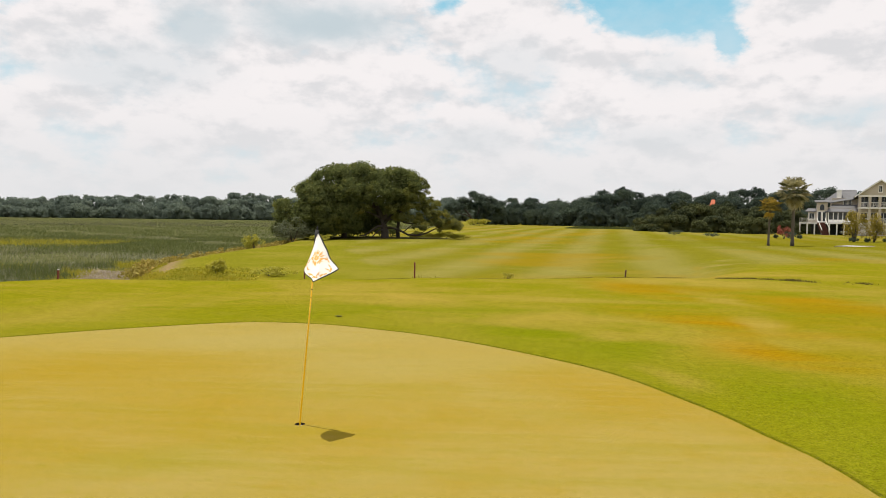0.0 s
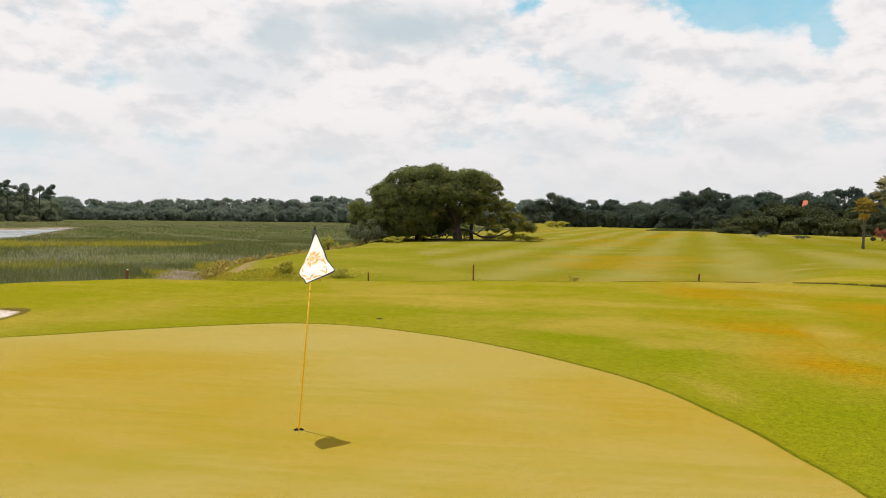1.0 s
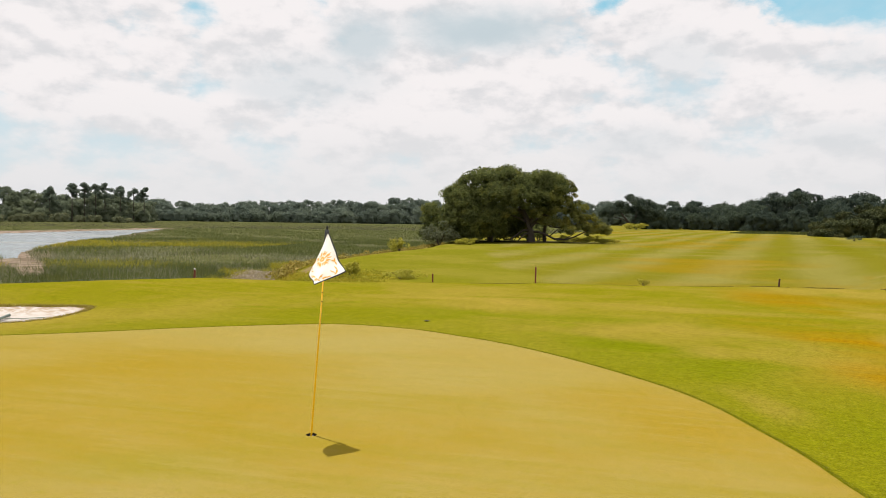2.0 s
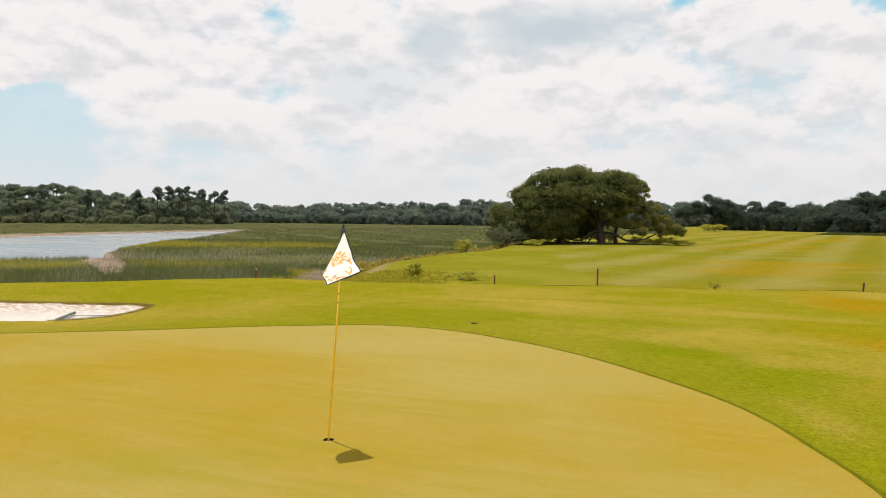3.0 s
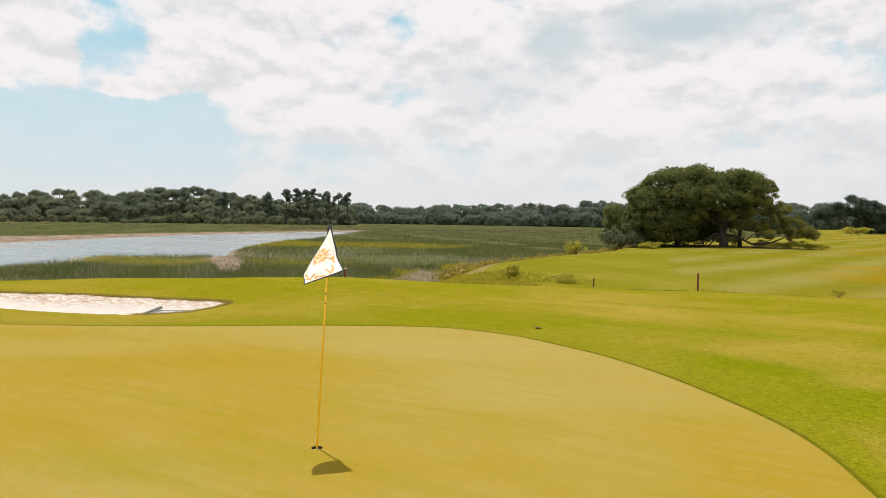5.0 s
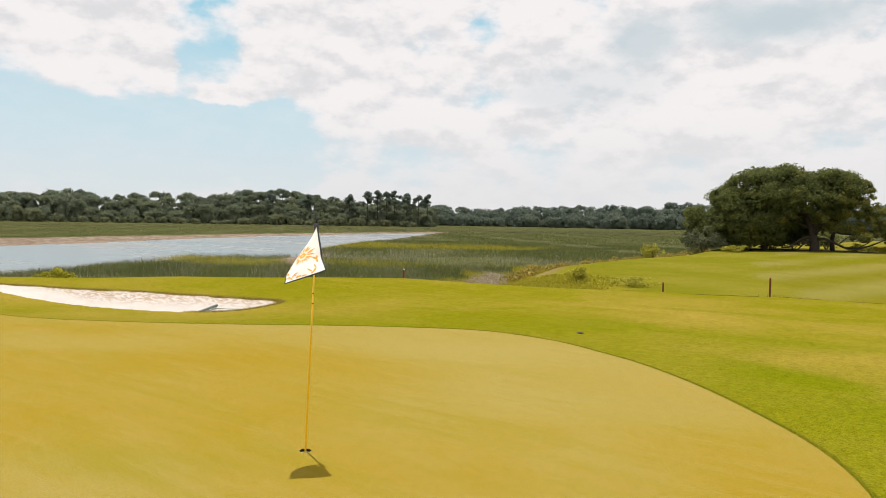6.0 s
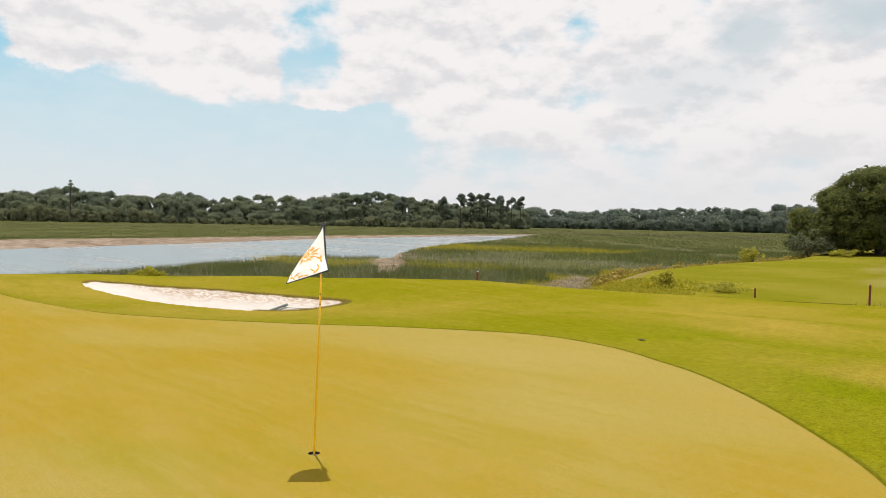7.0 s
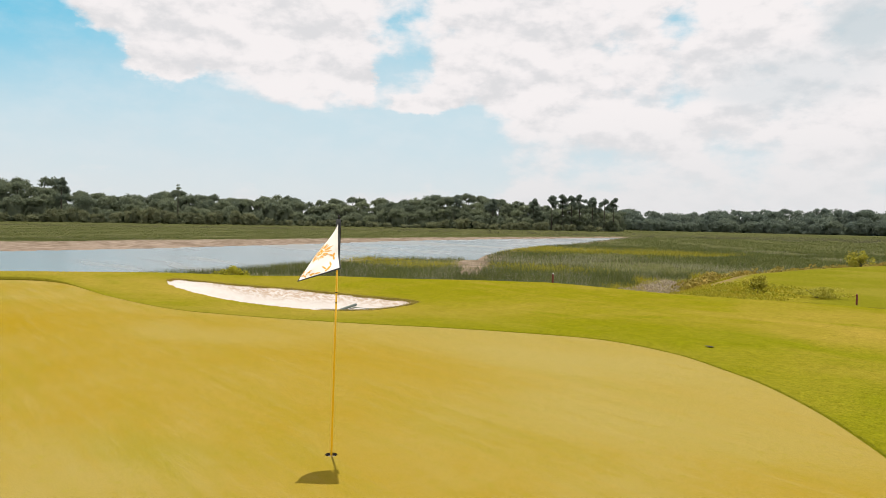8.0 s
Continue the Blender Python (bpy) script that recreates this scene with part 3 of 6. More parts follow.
NEAR_BANK = [(-112, 145), (-89, 106), (-72, 73), (-60.5, 57), (-54, 50.5), (-52, 48.5), (-56, 43), (-58, 38), (-54, 31), (-50, 24), (-46, 16), (-43, 8), (-40.5, -10), (-40, -80), (-40, -400)]
CREEK = FAR_BANK + NEAR_BANK
BUNKER = rounded([
    (-17.9, 4.7), (-17.25, 5.4), (-15.9, 6.3), (-14.45, 7.15), (-13.15, 7.62), (-11.9, 8.0), (-10.8, 8.3), (-9.97, 8.34), (-9.55, 8.05),
    (-9.4, 7.3), (-9.5, 6.5), (-10.0, 5.85), (-11.0, 5.25), (-13.0, 4.6), (-15.4, 4.3), (-17.0, 4.25),
])
GAP = [(-54.6, 48.4), (-53.0, 51.0), (-33.2, 32.4), (-35.0, 30.8)]
WATER_Z, MARSH_Z = -2.15, -1.85

edge = rounded(GREEN_EDGE, 8)
edge_turn = np.unwrap([math.atan2(q[1], q[0]) for q in edge])
edge_far = np.array([math.hypot(*q) for q in edge])


def green_radius(turn):
    """How far the putting surface reaches from the hole, towards each direction."""
    order = np.argsort(edge_turn)
    return np.interp(turn, edge_turn[order], edge_far[order], period=2 * math.pi)


def past_green(x, y):
    return np.hypot(x, y) - green_radius(np.arctan2(y, x))


def far_side(x, y):
    ys, xs = [q[1] for q in FAR_BANK], [q[0] for q in FAR_BANK]
    return x < np.interp(y, ys, xs) + 1.0


def bank_width(x, y):
    """Bare mud beside the water: broad on the far bank, and narrowing upstream."""
    return np.where(far_side(x, y), np.interp(y, [-50, 20, 50, 70, 110, 190], [22.0, 20.0, 16.0, 10.0, 7.0, 3.0]), 2.2)


def lie(x, y):
    """Height of the ground at x, y, with no putting surface and no bunker."""
    x, y = np.asarray(x, float), np.asarray(y, float)
    out = past_green(x, y)
    near = smooth01(out / 1.6)
    top = 0.10 * np.exp(-((x + 0.9) ** 2 / 34 + (y - 10.0) ** 2 / 12)) * near
    top = top - 0.20 * np.exp(-(((x + 12.6) / 5.5) ** 2 + ((y - 6.0) / 3.0) ** 2)) * near
    top = top + 0.02 * ripple(x, y, 0.55) * smooth01(out / 4)
    beyond = -inside_by(x, y, CREST)
    top = top + 0.13 * np.exp(-((beyond + 1.6) / 2.6) ** 2) * smooth01((-x - 5) / 6)
    fall = smooth01((beyond + 1.2) / (7.2 + 55 * smooth01((x - 11) / 12)))
    fair = -0.92 + 0.5 * smooth01((y - 60) / 140) + 0.45 * smooth01((x - 6) / 28) * (1 - smooth01((y - 120) / 120))
    fair = fair + 0.10 * ripple(x, y, 0.09, 2.0)
    fair = fair + 0.40 * np.exp(-((x + 7) / 17) ** 2 - ((y - 88) / 13) ** 2)
    wet = smooth01((inside_by(x, y, SHORE) + 3.2) / 4.4)
    swamp = MARSH_Z + 0.05 * ripple(x, y, 0.25, 1.0)
    creek = inside_by(x, y, CREEK)
    width = bank_width(x, y)
    swamp = np.where(creek > 0, WATER_Z - 0.6 * smooth01(creek / 5), np.minimum(swamp, WATER_Z + (swamp - WATER_Z) * smooth01(-creek / width)))
    low = fair * (1 - wet) + swamp * wet
    return top * (1 - fall) + low * fall


def sand_height(x, y, lip):
    d = np.maximum(inside_by(x, y, BUNKER), 0)
    return lip - 0.03 - 0.36 * smooth01(d / 1.7) + 0.015 * ripple(x, y, 3.1)


def ground_height(x, y):
    z = lie(x, y)
    d = inside_by(x, y, BUNKER)
    return np.where(d > 0, sand_height(x, y, z) - 0.05, z)


def at_ground(x, y):
    return float(ground_height(np.array([float(x)]), np.array([float(y)]))[0])


def on_ground(x, y, turn=0.0, sink=0.0):
    return pose(x, y, at_ground(x, y) - sink, 0, 0, turn)


# ---- ground sheet ----
TURNS = 780
angle = np.linspace(0, 2 * math.pi, TURNS, endpoint=False)
steps = [0.0, 0.004, 0.05, 0.12]
while steps[-1] < 26:
    steps.append(steps[-1] + 0.16)
while steps[-1] < 3200:
    steps.append(steps[-1] + 0.045 * (steps[-1] - 22))
steps = np.array(steps)
rim = green_radius(angle)
radius = rim[None, :] + steps[:, None]
gx, gy = radius * np.cos(angle), radius * np.sin(angle)
gz = ground_height(gx, gy)
gz[0] = -0.02
gz[1] += 0.007
gz[2:4] += 0.008
gz[4:40] += 0.008 * (1 - smooth01((steps[4:40, None] - 0.1) / 3.0))
rows_n = len(steps)
ids = np.arange(rows_n * TURNS).reshape(rows_n, TURNS)
nxt = np.roll(ids, -1, axis=1)
faces = np.stack([ids[:-1], ids[1:], nxt[1:], nxt[:-1]], -1).reshape(-1, 4)
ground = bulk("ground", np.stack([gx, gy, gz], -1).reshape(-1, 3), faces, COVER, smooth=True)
tagged(ground, "mown yellow-green grass falling away to a tidal marsh", "ground", kind="structure")


def paint(ob, name, values):
    ob.data.attributes.new(name, "FLOAT", "POINT").data.foreach_set("value", np.asarray(values, np.float32).ravel())


wet_by = inside_by(gx, gy, SHORE)
creek_by = inside_by(gx, gy, CREEK)
beyond_crest = -inside_by(gx, gy, CREST)
gap = smooth01((inside_by(gx, gy, GAP) + 0.7) / 0.8)
paint(ground, "collar", smooth01(1 - steps[:, None] / 3.4) * np.ones_like(gx))
paint(ground, "marsh", smooth01((wet_by + 1.5) / 2.5))
paint(ground, "mud", np.maximum(smooth01((creek_by + bank_width(gx, gy) + 1.5) / 2.0), 0.9 * gap * (wet_by > 0)))
paint(ground, "fairway", smooth01((beyond_crest - 2 - 6 * smooth01((gx - 12) / 8)) / 6) * (1 - smooth01((wet_by + 5) / 4)))
paint(ground, "weeds", smooth01((wet_by + 8.0 - 6.4 * smooth01((gy - 29) / 6)) / 2.0) * smooth01((beyond_crest - 3.0) / 3) * (wet_by < 1))
paint(ground, "first_cut", smooth01((wet_by + 15 - 4 * smooth01((gy - 45) / 20)) / 1.2) * smooth01((beyond_crest - 6) / 3) * (1 - smooth01((gy - 78) / 4)) * (wet_by < 0))
paint(ground, "path", 0.9 * np.exp(-((wet_by + 1.9) / 0.6) ** 2) * smooth01((gy - 32) / 3) * (1 - smooth01((gy - 52) / 10)))
# oval below the oak where its shade is painted on the ground
paint(ground, "oak_shade_tint", np.exp(-(((gx + 10) / 9.5) ** 4 + ((gy - 88.5) / 5.0) ** 4)))

# ---- putting surface with its hole ----
grid = np.concatenate([[0.054], np.geomspace(0.07, 1.0, 40)])
scale_to = np.where(grid[:, None] < 0.06, 0.054 / rim[None, :], grid[:, None])
px, py = scale_to * rim * np.cos(angle), scale_to * rim * np.sin(angle)
ring = np.arange(len(grid) * TURNS).reshape(len(grid), TURNS)
rnx = np.roll(ring, -1, axis=1)
quads = np.stack([ring[:-1], ring[1:], rnx[1:], rnx[:-1]], -1).reshape(-1, 4)
green = bulk("putting_green", np.stack([px, py, np.zeros_like(px)], -1).reshape(-1, 3), quads, TURF, smooth=True)
tagged(green, "closely cut straw-yellow putting green", "green", kind="structure")

# ---- creek ----
bm = bmesh.new()
outline = [(-36, -420), (-36, 30), (-55, 70), (-120, 215), (-155, 215), (-130, 60), (-105, -420)]
bm.faces.new([bm.verts.new((x, y, WATER_Z)) for x, y in outline])
tagged(part("water", bm, WATER), "calm grey-blue tidal creek between mud banks", "water", kind="structure")

# ---- bunker ----
bx0, by0 = np.mean(BUNKER, axis=0)
shrink = np.linspace(0.0, 1.03, 34)
bp = np.array(BUNKER)
sx = bx0 + (bp[None, :, 0] - bx0) * shrink[:, None]
sy = by0 + (bp[None, :, 1] - by0) * shrink[:, None]
lip = lie(sx, sy)
sz = sand_height(sx, sy, lip)
nb = len(BUNKER)
bid = np.arange(len(shrink) * nb).reshape(len(shrink), nb)
bnx = np.roll(bid, -1, axis=1)
bf = np.stack([bid[:-1], bid[1:], bnx[1:], bnx[:-1]], -1).reshape(-1, 4)
sand = bulk("bunker_sand", np.stack([sx, sy, sz], -1).reshape(-1, 3), bf, SAND, smooth=True)
tagged(sand, "pale raked sand in a shallow bunker", "sand bunker", kind="structure")
paint(sand, "bank", smooth01((sy - 6.4 - 0.33 * (sx + 13)) / 0.6) * smooth01(1.3 - inside_by(sx, sy, BUNKER) / (0.7 + 0.6 * smooth01((-sx - 12) / 4))))


# ---- blades, reeds ----
def blades(rng, x, y, z, tall, wide, lean=0.35):
    """One bent blade (two triangles) at each place."""
    n = len(x)
    turn, tilt = rng.uniform(0, 2 * math.pi, n), rng.uniform(0, lean, n)
    face = rng.uniform(0, math.pi, n)
    cx, cy = np.cos(face) * wide / 2, np.sin(face) * wide / 2
    tip = np.stack([x + np.cos(turn) * tilt * tall, y + np.sin(turn) * tilt * tall, z + tall], -1)
    a, b = np.stack([x - cx, y - cy, z], -1), np.stack([x + cx, y + cy, z], -1)
    verts = np.stack([a, b, tip], 1).reshape(-1, 3)
    return verts, np.arange(3 * n).reshape(-1, 3)


def reed_bed():
    rng = np.random.default_rng(5)
    eye = np.array([4.0, -4.0])
    beds = {"cordgrass": [], "grey_cordgrass": [], "yellow_cordgrass": [], "black_rush": []}
    for near, far, count in ((22, 60, 210000), (60, 130, 200000), (130, 260, 120000), (260, 480, 70000)):
        d = near * (far / near) ** rng.random(count) if near > 100 else np.sqrt(rng.uniform(near ** 2, far ** 2, count))
        az = np.radians(rng.uniform(-96, -4, count))
        x, y = eye[0] + d * np.sin(az), eye[1] + d * np.cos(az)
        creek, wet = inside_by(x, y, CREEK), inside_by(x, y, SHORE)
        bare = inside_by(x, y, GAP)
        bank = np.where(far_side(x, y), bank_width(x, y), 0.6) + 1.2 * ripple(x, y, 0.3)
        ok = (wet > 0.6 + 0.6 * ripple(x, y, 0.5)) & (creek < -bank) & ((bare < 0.2 + 0.4 * ripple(x, y, 1.5)) | (rng.random(count) < 0.08))
        thin = ripple(x, y, 0.16, 4.0)
        ok &= rng.random(count) < np.where(thin < -0.45, 0.35, 1.0)
        x, y, d, thin = x[ok], y[ok], d[ok], thin[ok]
        patchy = 0.6 * ripple(x, y, 0.11, 7.0) + 0.4 * ripple(x, y, 0.037, 1.0) + 0.5 * rng.normal(size=len(x))
        tall = (0.40 + 0.07 * ripple(x, y, 0.2) + 0.06 * ripple(x, y, 0.73, 9.0) + rng.uniform(-0.18, 0.2, len(x))) * np.where(thin < -0.45, 0.75, 1)
        wide = 0.020 * np.maximum(d / 45, 1.0) * rng.uniform(0.7, 1.5, len(x))
        tall *= np.where(far_side(x, y), 0.7 + 0.25 * ripple(x, y, 0.35, 5.0), 1.0)
        z = lie(x, y) - 0.03
        shore_gold = (inside_by(x, y, SHORE) < 4 + 2 * ripple(x, y, 0.6)) & (y > 22) & (y < 50)
        chance = rng.random(len(x))
        wave = ripple(x, y, 0.14, 2.0)
        bright = np.hypot((x + 48) / 7.0, (y - 35) / 4.5) < 1
        bright |= chance < 0.9 * np.exp(-((y - 0.35 * (x + 60) - 79 - 6 * wave) / 10) ** 2) * (x < -44) * (x > -84)
        bright |= chance < 0.8 * np.exp(-(((x + 37) / 5) ** 2 + ((y - 42) / 3.5) ** 2))
        bleached = chance < 0.85 * np.exp(-((y - 54 - 7 * wave) / 8) ** 2) * smooth01((x + 54) / 8)
        bleached |= chance < 0.34 * np.clip(0.5 + 0.9 * ripple(x, y, 0.5, 3.0), 0, 1) * (d < 75)
        bleached |= (patchy > 1.0) & (d > 70) | (thin < -0.45) & (chance < 0.5)
        rush = chance < 0.85 * smooth01((d - 235 - 12 * wave) / 20) * (1 - smooth01((d - 330 - 20 * wave) / 25)) * (x > -260)
        kind = np.where(shore_gold | bright, 2, np.where(rush, 3, np.where(bleached, 1, 0)))
        for i, key in enumerate(beds):
            w = kind == i
            beds[key].append((x[w], y[w], z[w], tall[w] * np.interp(d[w], [70, 130], [1.0, 0.75]), wide[w]))
    for key, mat_ in (("cordgrass", REED), ("grey_cordgrass", REED_GREY), ("yellow_cordgrass", REED_GOLD), ("black_rush", RUSH)):
        x, y, z, tall, wide = (np.concatenate(v) for v in zip(*beds[key]))
        verts, tris = blades(rng, x, y, z, tall, wide, np.interp(np.hypot(x, y), [25, 110], [0.9, 1.1]))
        tone = np.clip((0.7 if key == "grey_cordgrass" else 0.5) + 0.3 * ripple(x, y, 0.3, 3.0) + rng.normal(0, 0.38, len(x)), 0, 1)
        tone = np.stack([tone * 0.6, tone * 0.6, np.clip(tone * 1.15, 0, 1)], -1).ravel()
        ob = bulk(key, verts, tris, mat_, tone=tone)
        words = {"cordgrass": "olive-green salt marsh cordgrass growing in mud", "grey_cordgrass": "grey-green cordgrass with pale dry stalks", "yellow_cordgrass": "yellow-green cordgrass along the marsh edge", "black_rush": "dark grey-brown rushes far out in the marsh"}[key]
        tagged(ob, words, "marsh grass", kind="stuff")


reed_bed()


def collar_grass():
    """Longer blades along the cut edge of the putting surface and in the first cut."""
    rng = np.random.default_rng(8)
    n = 60000
    turn = rng.uniform(0, 2 * math.pi, n)
    rim_at = green_radius(turn)
    out = np.where(rng.random(n) < 0.25, rng.uniform(0.0, 0.05, n), 3.2 * rng.random(n) ** 1.4)
    x, y = (rim_at + out) * np.cos(turn), (rim_at + out) * np.sin(turn)
    ok = (y > -3.5 - 0.2 * x) & (inside_by(x, y, BUNKER) < -0.05)
    x, y, out = x[ok], y[ok], out[ok]
    verts, tris = blades(rng, x, y, lie(x, y) + 0.006, rng.uniform(0.006, 0.013, len(x)), np.full(len(x), 0.007), 2.2)
    ob = bulk("collar_grass", verts, tris, BLADE, tone=np.repeat(rng.random(len(x)), 3))
    tagged(ob, "short green collar grass round the putting green", "grass", kind="stuff")
    # shaggy lip of the bunker
    k, t = rng.integers(0, nb, 16000), rng.random(16000)
    q, r = bp[k], bp[(k + 1) % nb]
    p = q + (r - q) * t[:, None] + rng.normal(0, 0.045, (16000, 2))
    p = p[p[:, 1] > 5.9 + 0.17 * (p[:, 0] + 9)]
    verts, tris = blades(rng, p[:, 0], p[:, 1], lie(p[:, 0], p[:, 1]) - 0.04, rng.uniform(0.04, 0.085, len(p)), np.full(len(p), 0.014), 1.2)
    ob = bulk("lip_grass", verts, tris, HEDGE_LEAF, tone=np.repeat(rng.random(len(p)), 3))
    tagged(ob, "shaggy grass hanging over the bunker lip", "grass", kind="stuff")


collar_grass()

# ---- trees ----
def leaf_cloud(rng, lobes, count, size, shell=0.72, up=0.35, loose=0.6, vary=0.1, three=False, shift=None):
    """Small leaves round the skin of several lobes (x, y, z, rx, ry, rz): diamonds, or three-cornered ones for far trees."""
    lobes = np.array(lobes, float)
    weight = (lobes[:, 3] * lobes[:, 4] + lobes[:, 3] * lobes[:, 5] + lobes[:, 4] * lobes[:, 5])
    which = rng.choice(len(lobes), count, p=weight / weight.sum())
    u = rng.normal(size=(count, 3))
    u /= np.linalg.norm(u, axis=1)[:, None]
    r = rng.uniform(shell, 1.04, count) ** 0.8
    p = lobes[which, :3] + u * lobes[which, 3:] * r[:, None]
    nrm = u * 0.7 + rng.normal(size=(count, 3)) * loose + np.array([0, 0, up])
    nrm /= np.linalg.norm(nrm, axis=1)[:, None]
    a = np.cross(nrm, rng.normal(size=(count, 3)))
    a /= np.linalg.norm(a, axis=1)[:, None] + 1e-9
    b = np.cross(nrm, a)
    s = (size * rng.uniform(0.6, 1.35, count))[:, None]
    tone = 0.42 + rng.normal(0, 0.2, count) + rng.normal(0, vary, len(lobes))[which]
    if shift is not None:
        tone = tone + np.array(shift)[which]
    tone = np.clip(tone, 0, 1)
    if three:
        verts = np.stack([p - a * s, p + a * s * 0.6 - b * s * 0.65, p + a * s * 0.6 + b * s * 0.65], 1).reshape(-1, 3)
        return verts, np.arange(3 * count).reshape(-1, 3), np.repeat(tone, 3)
    verts = np.stack([p - a * s, p - b * s * 0.55, p + a * s, p + b * s * 0.55], 1).reshape(-1, 3)
    return verts, np.arange(4 * count).reshape(-1, 4), np.repeat(tone, 4)


def sub_lobes(rng, big, n, low=0.35, high=0.55):
    """Breaks large lobes into knobbly smaller ones on their skin."""
    out = []
    for x, y, z, rx, ry, rz in big:
        for _ in range(n):
            u = rng.normal(size=3)
            u /= np.linalg.norm(u)
            k = rng.uniform(low, high)
            out.append((x + u[0] * rx * 0.78, y + u[1] * ry * 0.78, z + u[2] * rz * 0.78, rx * k, ry * k, rz * k))
    return out


def boughs(rng, big, n, low=0.5, high=0.95, out_by=0.86):
    """Flattened pads of leaves at the ends of the twigs, on the upper and outer sides of large lobes."""
    made = []
    for x, y, z, rx, ry, rz in big:
        for _ in range(max(3, int(n * (rx * ry) ** 0.5))):
            u = rng.normal(size=3)
            u /= np.linalg.norm(u)
            if u[2] < -0.45:
                u[2] = -u[2]
            k = rng.uniform(low, high)
            f = out_by * rng.uniform(0.85, 1.08)
            made.append((x + u[0] * rx * f, y + u[1] * ry * f, z + u[2] * rz * f, k * rng.uniform(0.8, 1.3), k * rng.uniform(0.8, 1.3), k * rng.uniform(0.6, 0.95)))
    return made


def limb(points, r0, r1, sides=8):
    n = len(points)
    return tube(bmesh.new(), points, [r0 + (r1 - r0) * i / (n - 1) for i in range(n)], sides)


def live_oak():
    rng = np.random.default_rng(11)
    oak = empty("live_oak", pose(-9.4, 85.5, at_ground(-9.4, 85.5), 0, 0, 4), "broad old live oak with low spreading limbs on rough grass", "tree")
    # main masses of the crown, heaviest on one side, then the lower skirt that nearly meets the ground there
    dome = [
        (-6.2, 0.4, 6.9, 3.6, 3.8, 2.6), (-3.0, 0.8, 7.5, 3.2, 3.8, 2.2), (-9.4, 0.0, 5.4, 2.0, 3.0, 2.0), (-8.2, -1.8, 4.8, 2.6, 2.4, 2.2), (-4.6, -2.4, 5.3, 2.9, 2.2, 2.0),
        (1.2, 0.9, 7.3, 2.8, 3.2, 2.0), (-0.8, -1.8, 5.7, 2.4, 2.2, 1.6), (3.0, 0.0, 6.7, 1.9, 2.4, 1.7), (2.2, -1.2, 5.2, 1.8, 1.8, 1.0),
    ]
    skirt = [
        (-12.6, -0.8, 3.0, 1.5, 2.0, 2.0), (-11.6, -1.6, 1.6, 1.7, 1.8, 1.5), (-9.6, -2.8, 2.8, 2.0, 1.8, 1.8), (-7.0, -3.2, 2.8, 2.2, 1.6, 1.7), (-9.0, -3.2, 1.1, 2.0, 1.5, 1.1), (-6.4, -3.2, 1.3, 1.7, 1.4, 1.0),
        (-12.9, -1.6, 0.8, 1.2, 1.3, 0.9), (-8.4, 2.2, 2.4, 3.2, 2.0, 2.3), (-4.6, 2.6, 2.8, 3.4, 2.0, 2.2), (0.4, 2.8, 3.4, 2.8, 1.6, 1.6), (-4.4, -3.2, 3.1, 1.9, 1.3, 1.2), (-2.8, 3.2, 1.4, 2.4, 1.2, 1.2), (-4.4, -2.8, 1.5, 1.4, 1.0, 0.9), (-7.4, -3.0, 0.7, 1.8, 1.2, 0.7), (-5.2, 1.8, 1.0, 2.2, 1.2, 1.0), (-10.4, -2.4, 0.6, 1.6, 1.2, 0.6), (-3.2, -0.6, 2.9, 1.6, 1.2, 0.9),
    ]
    airy = [
        (4.6, 0.2, 6.5, 1.1, 1.8, 1.5), (4.2, -0.8, 5.0, 1.3, 1.5, 0.8), (6.0, 0.0, 4.3, 1.2, 1.7, 0.9), (7.4, -0.2, 2.9, 1.4, 1.7, 0.7), (8.7, -0.4, 1.9, 1.2, 1.4, 0.5),
        (5.4, -1.0, 2.9, 1.5, 1.5, 0.7), (6.4, -1.0, 1.9, 1.5, 1.3, 0.5), (3.2, -1.4, 3.8, 1.5, 1.4, 0.7), (1.4, -2.0, 3.6, 1.6, 1.2, 0.7), (-2.4, -2.8, 3.5, 1.5, 1.0, 0.6), (3.9, -1.2, 2.4, 1.2, 1.2, 0.5), (2.3, -1.6, 2.6, 1.2, 1.0, 0.5), (4.8, -1.8, 1.6, 1.2, 1.0, 0.5), (5.6, -0.4, 3.6, 1.2, 1.2, 0.6), (7.9, -0.9, 1.3, 1.2, 1.0, 0.45), (9.4, -0.3, 1.5, 0.9, 1.0, 0.4),
    ]
    v, f, t = leaf_cloud(rng, boughs(rng, dome, 13, 0.5, 1.0), 84000, 0.105, 0.2, 0.3, 0.6, 0.12)
    bulk("crown", v, f, OAK_LEAF, oak, t)
    v, f, t = leaf_cloud(rng, boughs(rng, skirt, 11, 0.45, 0.9), 50000, 0.105, 0.2, 0.3, 0.6, 0.12)
    tagged(bulk("crown", v, f, OAK_LEAF, oak, t), "low skirt of foliage reaching the ground")
    # airy lower boughs: tone raised by 0.1 on top of the painted sunlight
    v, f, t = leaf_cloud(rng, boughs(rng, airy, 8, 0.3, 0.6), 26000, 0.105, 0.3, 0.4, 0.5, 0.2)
    tagged(bulk("crown", v, f, OAK_LIGHT, oak, np.clip(t + 0.1, 0, 1)), "thin lower foliage, sunlight put into its leaf colour")
    # inner leaves a fifth lower in tone: the crown's inner shade as colour
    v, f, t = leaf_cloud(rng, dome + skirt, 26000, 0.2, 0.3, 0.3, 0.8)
    tagged(bulk("inner_foliage", v, f, OAK_LEAF, oak, t * 0.8), "foliage inside the crown, shade put into its tone")
